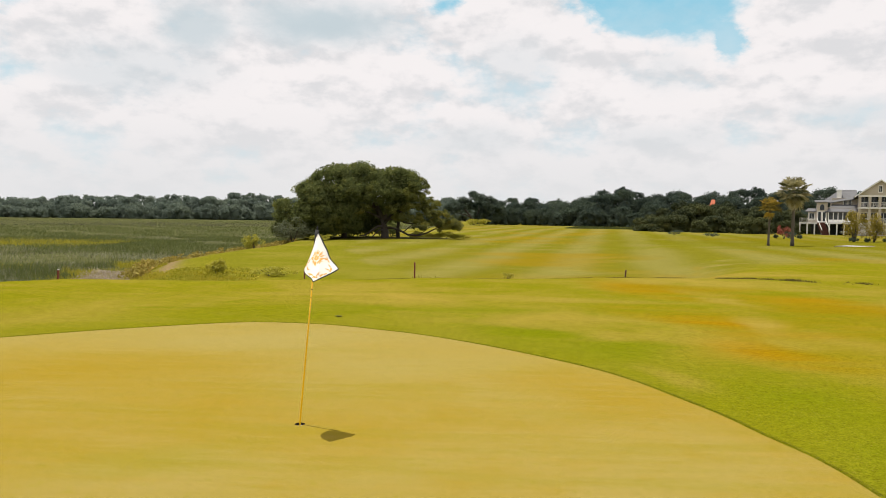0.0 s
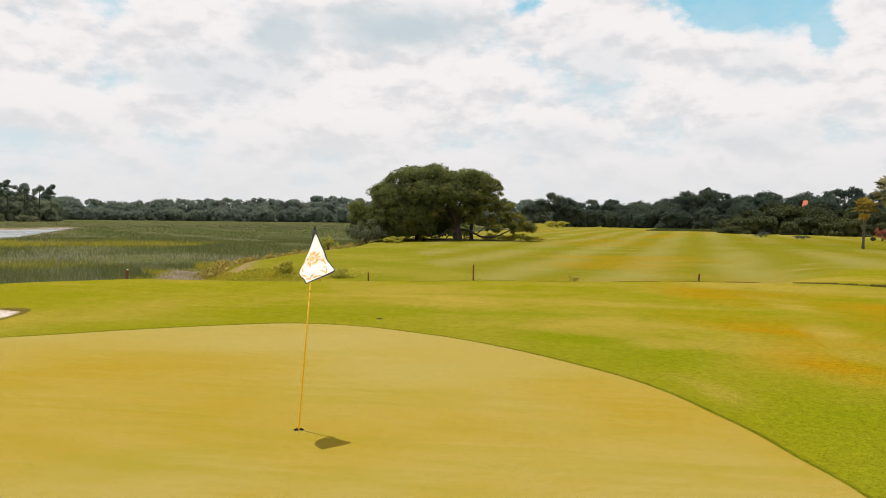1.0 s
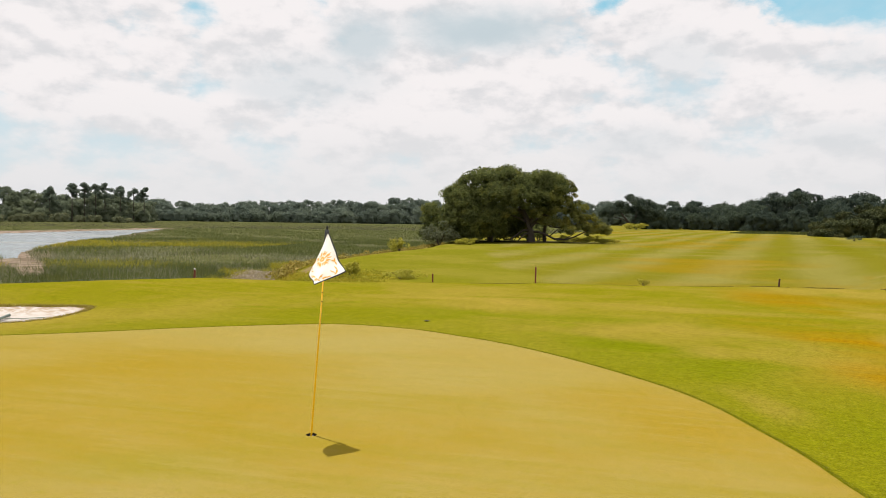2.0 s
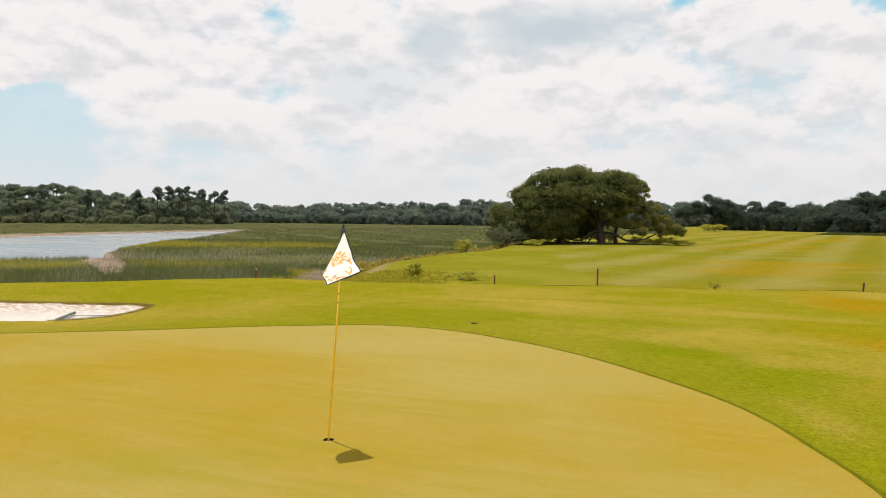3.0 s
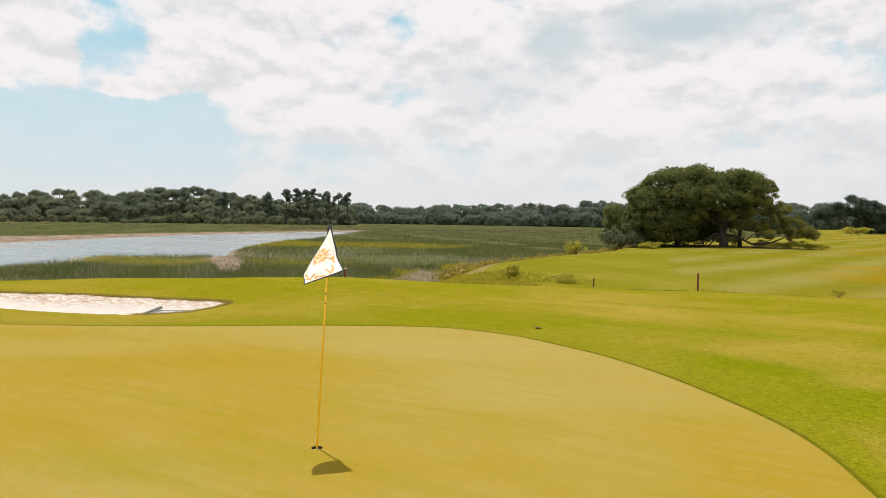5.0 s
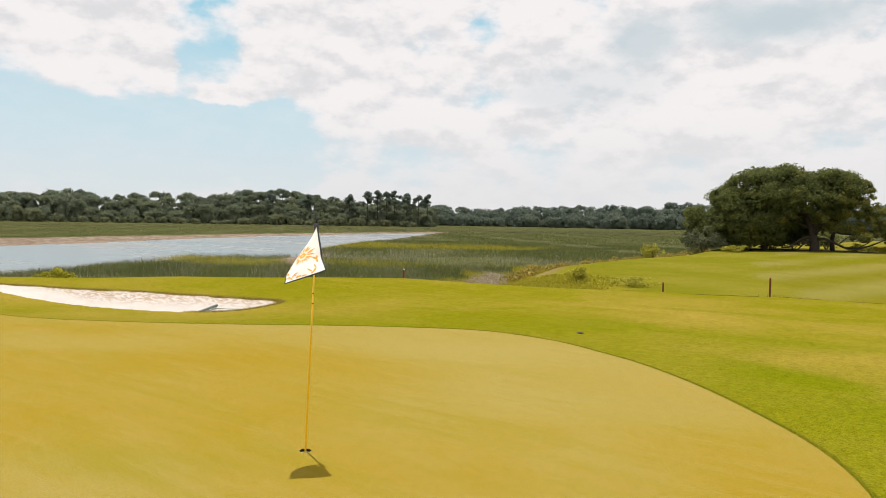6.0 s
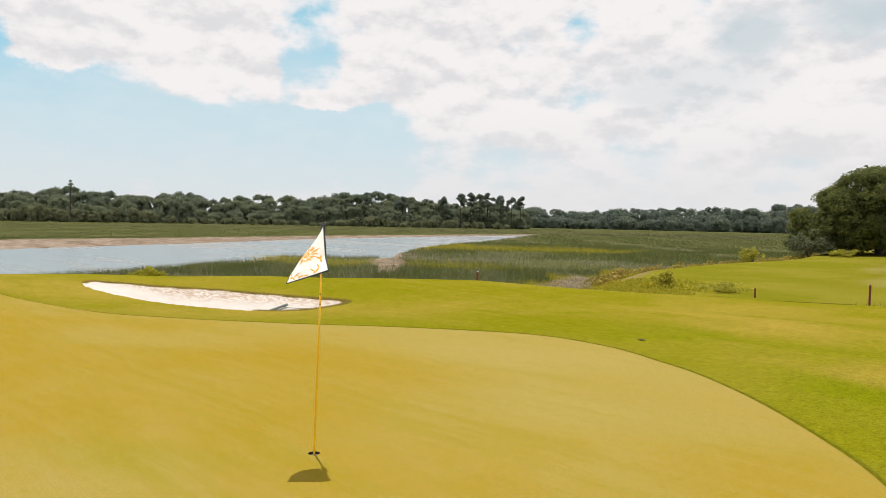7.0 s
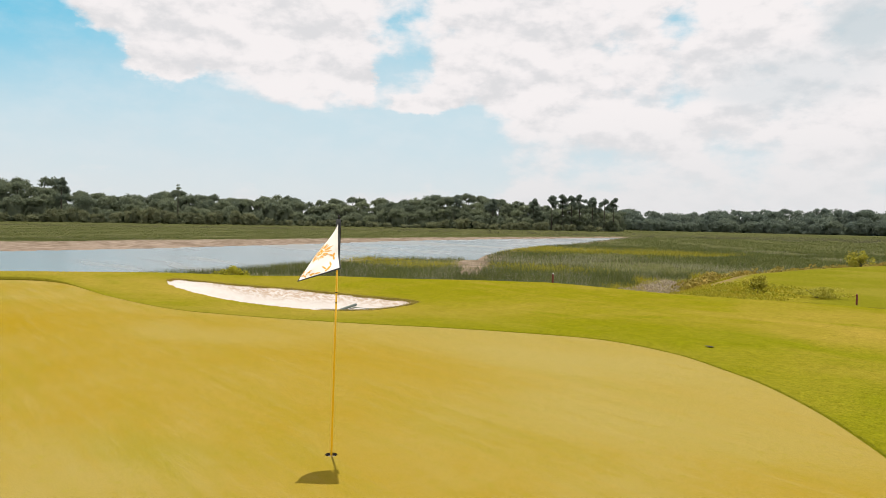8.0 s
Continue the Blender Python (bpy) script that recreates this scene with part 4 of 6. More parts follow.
    part("trunk", limb([(0, 0, -0.2), (0.05, 0, 0.5), (-0.05, 0, 1.4), (-0.5, 0.2, 2.8), (-1.4, 0.4, 4.6)], 0.56, 0.3, 12), BARK, oak, smooth=True)
    part("trunk", limb([(-5.2, 0.3, -0.2), (-5.3, 0.2, 1.4), (-5.6, 0, 3.4), (-6.0, 0, 5.0)], 0.4, 0.22, 10), BARK, oak, smooth=True)
    part("trunk", limb([(1.7, 2.0, -0.2), (1.6, 2.0, 1.2), (1.9, 1.6, 3.0), (2.4, 1.2, 5.0)], 0.26, 0.15, 10), BARK, oak, smooth=True)
    for pts, r0, r1 in (
        ([(0.2, -0.1, 1.3), (1.0, -0.4, 1.35), (2.0, -0.8, 1.0), (3.0, -1.0, 0.5), (4.4, -1.2, 0.45), (5.4, -1.2, 0.75), (6.6, -1.0, 1.35), (7.6, -0.8, 1.8)], 0.17, 0.05),
        ([(-0.1, -0.1, 1.5), (-0.9, -0.5, 1.5), (-1.6, -0.9, 1.0), (-2.4, -1.2, 0.35), (-3.2, -1.3, 0.3)], 0.18, 0.07),
        ([(-0.1, -0.2, 1.0), (-0.6, -0.7, 1.1), (-1.1, -1.0, 0.65), (-1.5, -1.2, 0.15)], 0.13, 0.07),
        ([(-0.1, 0, 1.7), (0.5, -0.3, 2.4), (1.6, -0.6, 2.55), (2.6, -0.8, 2.0), (3.8, -0.8, 1.9), (5.2, -0.7, 2.4)], 0.17, 0.05),
        ([(4.2, -1.2, 0.45), (5.0, -1.4, 0.9), (5.8, -1.5, 1.5)], 0.07, 0.03),
        ([(2.4, -0.9, 0.8), (3.2, -1.3, 1.5), (4.0, -1.5, 2.1)], 0.07, 0.03),
        ([(-0.3, 0.1, 2.2), (0.6, 0.2, 3.8), (1.6, 0.4, 5.2), (2.4, 0.4, 6.6)], 0.24, 0.08),
        ([(1.3, 0.3, 4.8), (2.8, 0.0, 5.4), (4.2, 0.0, 6.4)], 0.12, 0.04),
        ([(-0.2, 0, 2.0), (1.2, -0.2, 3.3), (3.0, -0.4, 3.9), (5.2, -0.2, 4.0)], 0.16, 0.05),
        ([(-1.0, 0.3, 3.6), (-2.4, 0.2, 4.6), (-4.2, 0.1, 5.4)], 0.26, 0.10),
        ([(-0.6, 0, 2.6), (-1.8, -1.0, 3.2), (-3.0, -1.8, 3.4)], 0.15, 0.06),
        ([(-5.4, 0, 2.2), (-7.4, -0.6, 3.0), (-9.8, -0.9, 3.4)], 0.22, 0.08),
    ):
        part("limb", limb(pts, r0, r1), BARK, oak, smooth=True)


live_oak()


def bush(name, x, y, wide, tall, count, size, leaf, label, category="bush", lobes=5, seed=1, group=""):
    rng = np.random.default_rng(seed)
    top = empty(name, on_ground(x, y), label, category, group)
    big = [(rng.uniform(-0.5, 0.5) * wide * 0.6, rng.uniform(-0.5, 0.5) * wide * 0.5, tall * rng.uniform(0.38, 0.62), wide * 0.32, wide * 0.3, tall * 0.36) for _ in range(lobes)]
    v, f, t = leaf_cloud(rng, sub_lobes(rng, big, 6), count, size, 0.4, 0.8)
    v[:, 2] = np.maximum(v[:, 2], 0.01)
    bulk("foliage", v, f, leaf, top, t)
    bm = bmesh.new()
    for k in range(4):
        a = rng.uniform(0, 6.28)
        tube(bm, [(0.05 * math.cos(a), 0.05 * math.sin(a), -0.05), (wide * 0.12 * math.cos(a), wide * 0.12 * math.sin(a), tall * 0.3), (wide * 0.25 * math.cos(a), wide * 0.25 * math.sin(a), tall * 0.62)], [0.02 * tall + 0.004, 0.015 * tall + 0.003, 0.004], 5)
    part("stems", bm, BARK, top)
    return top


def oak_small():
    """Round oak with a bare fork, far down the fairway."""
    rng = np.random.default_rng(21)
    x, y = 2.5, 272.0
    oak = empty("oak_tree", on_ground(x, y), "dark round oak with a forked bare trunk", "tree")
    big = [(-4.5, 0, 7.2, 4.2, 4, 3.2), (1.0, 0, 9.2, 4.2, 4, 3.6), (5.5, 0, 7.0, 4.5, 4, 4.2), (8.0, 0, 4.5, 4, 4, 4.0), (-0.5, 3, 5.6, 4, 2, 2.6), (-8.0, 0, 5.6, 3, 3, 2.4), (4.0, 0, 3.0, 4.0, 3, 2.6)]
    v, f, t = leaf_cloud(rng, boughs(rng, big, 7, 0.9, 1.8), 26000, 0.24, 0.4, 0.6, 0.4, 0.1)
    bulk("crown", v, f, DARK_LEAF, oak, t)
    for pts, r0, r1 in (([(0, 0, -0.2), (-0.3, 0, 1.6), (-1.6, 0, 3.6), (-3.5, 0, 6.0)], 0.55, 0.25), ([(0.2, 0, 0.4), (0.9, 0, 2.2), (1.6, 0, 4.0), (2.2, 0, 6.5)], 0.45, 0.25), ([(-1.0, 0, 2.8), (-3.2, 0, 3.8), (-6.0, 0, 4.4)], 0.25, 0.1)):
        part("trunk", limb(pts, r0, r1), BARK, oak, smooth=True)


oak_small()

# ---- far woods: too many trees to count ----
EYE = (4.0, -5.0)


ball = bmesh.new()
bmesh.ops.create_icosphere(ball, subdivisions=2, radius=1.0)
BALL_V = np.array([v.co[:] for v in ball.verts])
BALL_F = np.array([[v.index for v in f.verts] for f in ball.faces])
ball.free()


def wood(name, label, leaf, rows, seed, count, size, spread=1.0, layers=3):
    """A belt of trees. rows: azimuth, distance, height of the tallest crowns; a tree about every few metres between them, lower ones in front."""
    rng = np.random.default_rng(seed)
    lobes, shift, cores, trunks = [], [], [], bmesh.new()
    az_list, d_list, h_list = ([r[i] for r in rows] for i in range(3))
    az = az_list[0]
    while az < az_list[-1]:
        for layer in range(layers):
            d = np.interp(az, az_list, d_list) + layer * 13 + rng.uniform(-5, 5)
            a = math.radians(az + rng.uniform(-0.4, 0.4))
            tall = np.interp(math.degrees(a), az_list, h_list)
            top = tall * (rng.uniform(0.36, 0.74), rng.uniform(0.66, 0.98), rng.uniform(0.86, 1.12))[layer if layers > 1 else 2]
            x, y = EYE[0] + d * math.sin(a), EYE[1] + d * math.cos(a)
            z0 = at_ground(x, y)
            wide = rng.uniform(2.8, 5.0) * spread * min(1.0, 0.45 + top / 18)
            deep = min(top * 0.42, wide * rng.uniform(0.7, 1.0))
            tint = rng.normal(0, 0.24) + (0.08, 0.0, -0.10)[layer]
            for _ in range(24):
                u = rng.normal(size=3)
                u /= np.linalg.norm(u)
                u[2] = abs(u[2]) if u[2] < -0.35 else u[2]
                k = wide * rng.uniform(0.28, 0.5)
                f = rng.uniform(0.66, 0.92)
                lobes.append((x + u[0] * wide * f, y + u[1] * wide * f, z0 + top - deep + u[2] * (deep - k * 0.6) * f / 0.8, k, k, k * rng.uniform(0.6, 0.85)))
                shift.append(tint)
            # lower boughs, tone cut by 0.1: shade below the crown put into colour
            for _ in range(9):
                k = wide * rng.uniform(0.28, 0.48)
                lobes.append((x + rng.uniform(-1.25, 1.25) * wide, y + rng.uniform(-0.7, 0.7) * wide, z0 + max(top - deep * 2, 0.3 * top) * rng.uniform(0.1, 1.0), k, k, k * 0.8))
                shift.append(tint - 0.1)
            cores.append((x, y, z0 + top * 0.36, wide * 0.72, wide * 0.72, top * 0.36))
            tube(trunks, [(x, y, z0 - 0.3), (x, y, z0 + top * 0.8)], [0.28, 0.12], 5)
        az += math.degrees(3.7 * spread / np.interp(az, az_list, d_list)) * rng.uniform(0.7, 1.3)
    v, f, t = leaf_cloud(rng, lobes, count, size, 0.15, 0.2, 0.6, 0.08, True, shift)
    # solid core added in each tree to close gaps, inner shade in its tone
    hearts = []
    for cx, cy, cz, rx, ry, rz in cores:
        bumps = 1 + rng.normal(0, 0.14, (len(BALL_V), 1))
        hearts.append(BALL_V * bumps * np.array([rx, ry, rz]) + np.array([cx, cy, cz]))
    hv = np.concatenate(hearts)
    hf = np.concatenate([BALL_F + k * len(BALL_V) for k in range(len(cores))]) + len(v)
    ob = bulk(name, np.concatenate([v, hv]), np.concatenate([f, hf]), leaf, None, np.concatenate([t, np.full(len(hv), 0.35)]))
    tagged(ob, label, "woods", kind="stuff")
    tagged(part(name + "_trunks", trunks, BARK), "bare grey trunks inside the far wood", "trunks", kind="stuff")


wood("marsh_wood", "mixed green woods across the marsh, leaf colour paled for haze", HAZED_WOOD_LEAF, [
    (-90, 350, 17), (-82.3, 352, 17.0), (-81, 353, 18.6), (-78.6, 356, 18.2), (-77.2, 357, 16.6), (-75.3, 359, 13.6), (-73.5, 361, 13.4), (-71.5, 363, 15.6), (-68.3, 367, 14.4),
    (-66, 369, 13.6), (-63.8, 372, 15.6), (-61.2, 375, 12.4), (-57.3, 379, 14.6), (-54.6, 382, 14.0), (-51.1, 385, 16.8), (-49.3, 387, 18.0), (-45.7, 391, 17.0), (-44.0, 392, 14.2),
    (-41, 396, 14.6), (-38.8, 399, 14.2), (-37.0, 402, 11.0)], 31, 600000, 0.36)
wood("distant_wood", "woods far across the marsh, haze put into the leaf colour", HAZED_PINE_LEAF, [
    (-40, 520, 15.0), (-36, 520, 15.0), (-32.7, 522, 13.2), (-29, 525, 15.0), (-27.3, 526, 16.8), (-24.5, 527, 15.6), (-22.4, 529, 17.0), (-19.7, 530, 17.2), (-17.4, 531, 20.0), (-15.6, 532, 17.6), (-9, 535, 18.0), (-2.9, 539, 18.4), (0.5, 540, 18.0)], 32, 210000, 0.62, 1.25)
wood("fairway_wood", "dark dense woods at the end of the fairway", DARK_LEAF, [
    (0.6, 305, 11.5), (3.3, 302, 11.0), (4.6, 300, 11.6), (6.4, 296, 10.4), (7.7, 292, 11.5), (9.4, 287, 14.0), (10.7, 283, 14.6), (11.7, 280, 15.4), (12.4, 278, 13.4), (15.2, 269, 13.0), (17.2, 263, 13.4),
    (18.4, 260, 14.6), (19.6, 256, 15.2), (20.7, 254, 13.8), (22.2, 252, 13.0), (24.7, 248, 14.8), (26, 246, 13.4), (29, 240, 13), (36, 230, 14)], 33, 280000, 0.34)
wood("fairway_scrub", "olive scrub trees beside the fairway", THICKET_LEAF, [
    (12.6, 175, 3.0), (13.6, 172, 4.8), (15.0, 168, 7.0), (17.0, 165, 7.6), (19.0, 160, 6.6), (20.5, 158, 5.6), (22.0, 160, 6.8), (23.2, 168, 5.8), (23.9, 172, 4)], 34, 170000, 0.2, 0.8)
wood("shore_scrub", "low bleached shrubs at the marsh edge", SCRUB_LEAF, [
    (-88, 336, 4.5), (-80, 338, 3.0), (-78, 338, 6.6), (-75.5, 340, 3.4), (-73, 341, 7.2), (-69, 343, 5.0), (-67, 345, 6.8), (-63, 350, 2.6), (-58, 355, 3.6), (-53, 360, 1.6), (-49, 366, 5.6), (-47, 368, 2.4), (-44, 372, 4.6), (-38, 380, 2.4)], 35, 60000, 0.3, 0.8, 1)


def tall_pines():
    """Flat-topped pines that stand clear of the wood."""
    rng = np.random.default_rng(41)
    for az, d, tall in ((-49.5, 388, 17.0), (-46.6, 392, 15.5), (-43.4, 392, 15.8), (-42.0, 394, 17.6), (-41.2, 396, 18.2), (-40.5, 396, 18.0), (-39.9, 398, 18.4), (-38.9, 398, 17.2), (-38.0, 400, 16.4), (-37.3, 400, 17.2), (-83.4, 346, 19.6), (-78.3, 350, 18.0)):
        a = math.radians(az)
        x, y = EYE[0] + d * math.sin(a), EYE[1] + d * math.cos(a)
        pine = empty("pine_tree", on_ground(x, y), "tall flat-topped pine standing above the wood", "tree", "tall pines")
        tall *= 1.06
        lobes = [(rng.uniform(-1, 1) * (0.9 + 0.2 * k), rng.uniform(-1, 1) * (0.9 + 0.2 * k), tall - 0.9 - k * 0.42 * rng.uniform(0.6, 1.3), rng.uniform(0.9, 1.7), rng.uniform(0.9, 1.7), rng.uniform(0.7, 1.3)) for k in range(15)]
        v, f, t = leaf_cloud(rng, lobes, 5200, 0.27, 0.0, 0.2, 0.7, 0.1, True)
        bulk("crown", v, f, HAZED_PINE_LEAF, pine, t)
        part("trunk", limb([(0, 0, -0.2), (0.1, 0, tall * 0.5), (0, 0, tall - 1.2)], 0.3, 0.12, 6), BARK, pine)


tall_pines()


def dead_snag():
    a = math.radians(-70.6)
    x, y = EYE[0] + 352 * math.sin(a), EYE[1] + 352 * math.cos(a)
    snag = empty("bare_tree", on_ground(x, y), "thin grey tree rising bare above the woods", "tree")
    part("trunk", limb([(0, 0, -0.2), (0.1, 0, 10), (0.0, 0, 18.2)], 0.3, 0.06, 6), BARK, snag)
    rng = np.random.default_rng(3)
    v, f, t = leaf_cloud(rng, [(0, 0, 16.2, 1.5, 1.5, 0.7), (0.3, 0, 17.6, 0.8, 0.8, 0.6), (-0.4, 0, 14.8, 1.7, 1.6, 0.6)], 260, 0.32, 0.2)
    bulk("crown", v, f, HAZED_WOOD_LEAF, snag, t)


dead_snag()


def palm(x, y, tall, crown, leaf, label, seed, trunk_r=0.17, lean=0.0, fronds=88, droop=-0.72, hanging=18):
    """Cabbage palm: fan leaves all round the head, the old ones hanging."""
    rng = np.random.default_rng(seed)
    top = empty("palm_tree", on_ground(x, y), label, "palm tree", "palms by the fairway")
    head = tall - crown * 0.85
    bm = bmesh.new()
    levels = [(lean * k / 12 * head, 0, head * k / 12) for k in range(13)]
    tube(bm, [(p[0], p[1], p[2] - 0.1 * (k == 0)) for k, p in enumerate(levels)], [trunk_r * (1.35 - 0.35 * min(k, 2) / 2) * (1 + 0.06 * (k % 2)) for k in range(13)], 12)
    part("trunk", bm, PALM_BARK, top, smooth=True)
    for k in range(fronds):
        up = math.asin(rng.uniform(droop, 1.0)) if k > hanging else math.radians(rng.uniform(-85, -45))
        turn = rng.uniform(0, 2 * math.pi)
        out = np.array([math.cos(turn) * math.cos(up), math.sin(turn) * math.cos(up), math.sin(up)])
        side = np.array([-math.sin(turn), math.cos(turn), 0.0])
        start = np.array([lean * head, 0, head])
        stem = crown * rng.uniform(0.28, 0.70)
        hub = start + out * stem + np.array([0, 0, -0.04 * crown])
        verts, tris = [start - side * 0.02, start + side * 0.02, hub], [(0, 1, 2)]
        fan = crown * rng.uniform(0.26, 0.46)
        for j in range(11):
            a = math.radians(-95 + 19 * j + rng.uniform(-5, 5))
            ray = out * math.cos(a) + side * math.sin(a)
            cross = np.cross(ray, np.cross(out, side))
            tip = hub + ray * fan + np.array([0, 0, -0.35 * fan * rng.uniform(0.5, 1.2)])
            mid = hub + ray * fan * 0.5
            i = len(verts)
            verts += [hub, mid + cross * fan * 0.055, tip, mid - cross * fan * 0.055]
            tris += [(i, i + 1, i + 2), (i, i + 2, i + 3)]
        # upward fronds paler, lower ones darker: light from above put into the tone
        tone = np.full(len(verts), np.clip(0.32 + 0.3 * math.sin(up) + rng.normal(0, 0.32), 0, 1))
        if k <= hanging:
            tone[:] = 0.95
        bulk("frond", np.array(verts), np.array(tris), leaf, top, tone)
    return top


palm(38.6, 77.0, 8.1, 2.15, PALM_LEAF, "tall cabbage palm with a shaggy grey-green head", 51)
palm(36.2, 77.8, 5.7, 1.55, PALM_GOLD, "shorter cabbage palm with yellowing fronds", 52, 0.12, 0.02, 56, -0.25, 4)

# bushes and weeds on the bank and by the fairway
bush("yellow_bush", -22.3, 8.5, 1.15, 0.80, 1900, 0.045, BUSH_YELLOW, "small yellow-green bush below the bank", lobes=9, seed=61)
bush("weed_shrub", -11.3, 29.3, 1.2, 0.95, 1300, 0.05, WEED_LEAF, "tall leafy weed on the bank", seed=62)
bush("weed_shrub", -8.6, 29.6, 2.2, 0.55, 1200, 0.05, WEED_LEAF, "low leafy weed on the bank", seed=63)
bush("weed_shrub", 3.7, 29.0, 0.55, 0.40, 500, 0.03, WEED_LEAF, "single weed clump in the mown grass", seed=64)
bush("shore_bush", -19.5, 62.8, 2.0, 1.7, 1400, 0.08, WEED_LEAF, "light green bush on the marsh bank", seed=65)
bush("shore_bush", -20.0, 80.0, 4.2, 3.2, 2600, 0.11, SCRUB_LEAF, "grey-green bush under the oak", seed=66)
bush("shore_bush", -16.5, 79.0, 2.6, 0.9, 1200, 0.09, WEED_LEAF, "yellow-green weeds beside the oak", seed=67)
for k in range(9):
    x, y = -5.6 + 0.8 * k + (0.2, -0.25, 0.1)[k % 3], 86.2 + (0.3, -0.4, 0.1, -0.2)[k % 4]
    bush("weed_clump", x, y, 2.0, (0.7, 1.0, 0.8, 0.65)[k % 4], 1100, 0.055, WEED_LEAF, "yellow-green weeds growing beside the oak", seed=70 + k, group="weeds by the oak")
for k, (x, y, w, h) in enumerate(((-14.0, 93.0, 5.0, 3.4), (-9.5, 94.5, 5.0, 2.6), (-18.0, 91.0, 5.0, 4.0), (-11.5, 98.0, 6.0, 3.2), (-12.5, 91.0, 5.0, 2.4))):
    bush("undergrowth", x, y, w, h, 1800, 0.13, OAK_LEAF, "dark undergrowth behind the oak", seed=170 + k, group="undergrowth behind the oak")
bush("weed_clump", 4.5, 250.0, 8.0, 2.4, 900, 0.3, WEED_LEAF, "pale weeds before the dark oak", seed=75)


def bank_weeds():
    """Dense weeds along the edge of the marsh."""
    rng = np.random.default_rng(81)
    for name, leaf, lo, hi, y0, y1, n, tall, label in (
        ("ridge_weeds", HEDGE_LEAF, -1.1, 0.9, 34, 92, 60000, 0.62, "rusty weeds along the top of the marsh bank"),
        ("bank_weeds", BUSH_YELLOW, -6.5, -0.3, 22, 33, 10000, 0.18, "yellow-green weeds on the bank"),
        ("dry_weeds", DRY_STALK, 0.2, 3.6, 29, 40, 12000, 0.35, "bleached dry stalks at the marsh edge"),
    ):
        x, y = rng.uniform(-32, 2, n * 6), rng.uniform(y0, y1, n * 6)
        by = inside_by(x, y, SHORE)
        ok = (by > lo) & (by < hi) & (-inside_by(x, y, CREST) > 3.5)
        x, y = x[ok][:n], y[ok][:n]
        clump = np.clip(0.8 + 0.45 * ripple(x, y, 1.1), 0.3, 1.4)
        keep = rng.random(len(x)) < smooth01((by[ok][:n] - lo) / 1.2) * smooth01((hi - by[ok][:n]) / 1.2) + 0.08
        x, y, clump = x[keep], y[keep], clump[keep]
        z = lie(x, y) + tall * clump * rng.random(len(x))
        big = np.stack([x, y, z, np.full(len(x), 0.05), np.full(len(x), 0.05), np.full(len(x), 0.05)], -1)
        v, f, t = leaf_cloud(rng, big, len(x), 0.11 if name == "ridge_weeds" else 0.055)
        tagged(bulk(name, v, f, leaf, None, t), label, "weeds", kind="stuff")


bank_weeds()


def bank_grass():
    """Uncut yellow grass on the bank, between the cut grass and the marsh."""
    rng = np.random.default_rng(82)
    n = 160000
    x, y = rng.uniform(-26, -2, n), rng.uniform(20, 60, n)
    by = inside_by(x, y, SHORE)
    low = -6.2 + 5.2 * smooth01((y - 28) / 6)
    ok = (by > low + 1.5 * ripple(x, y, 0.7)) & (by < 1.0) & (-inside_by(x, y, CREST) > 3.0 + ripple(x, y, 0.9))
    x, y = x[ok], y[ok]
    tall = rng.uniform(0.08, 0.26, len(x)) * np.clip(0.8 + 0.5 * ripple(x, y, 0.9), 0.3, 1.4)
    v, f = blades(rng, x, y, lie(x, y), tall, np.full(len(x), 0.03), 0.9)
    ob = bulk("bank_grass", v, f, REED_GOLD, None, np.repeat(rng.random(len(x)), 3))
    tagged(ob, "uncut yellow-green grass on the marsh bank", "grass", kind="stuff")


bank_grass()

# ---- house by the fairway ----
def slab(bm, pts, thick):
    """A flat piece through the corner points, thickened downwards."""
    top = [bm.verts.new(p) for p in pts]
    low = [bm.verts.new((p[0], p[1], p[2] - thick)) for p in pts]
    bm.faces.new(top)
    bm.faces.new(low[::-1])
    n = len(pts)
    for k in range(n):
        bm.faces.new((top[k], low[k], low[(k + 1) % n], top[(k + 1) % n]))
    return bm


def house_window(house, x0, x1, y, z0, z1, bars=1):
    w = part("window", boxed(x0 - 0.09, x1 + 0.09, y - 0.05, y + 0.04, z0 - 0.09, z1 + 0.09), WHITE, house, "white-framed window")
    step = (x1 - x0) / (bars + 1)
    for k in range(bars + 1):
        part("pane", boxed(x0 + k * step + 0.03, x0 + (k + 1) * step - 0.03, y - 0.075, y - 0.054, z0, z1), GLASS_DARK, w, "dark glass")
    part("sill", boxed(x0 - 0.14, x1 + 0.14, y - 0.16, y - 0.05, z0 - 0.16, z0 - 0.094), WHITE, w)
    return w


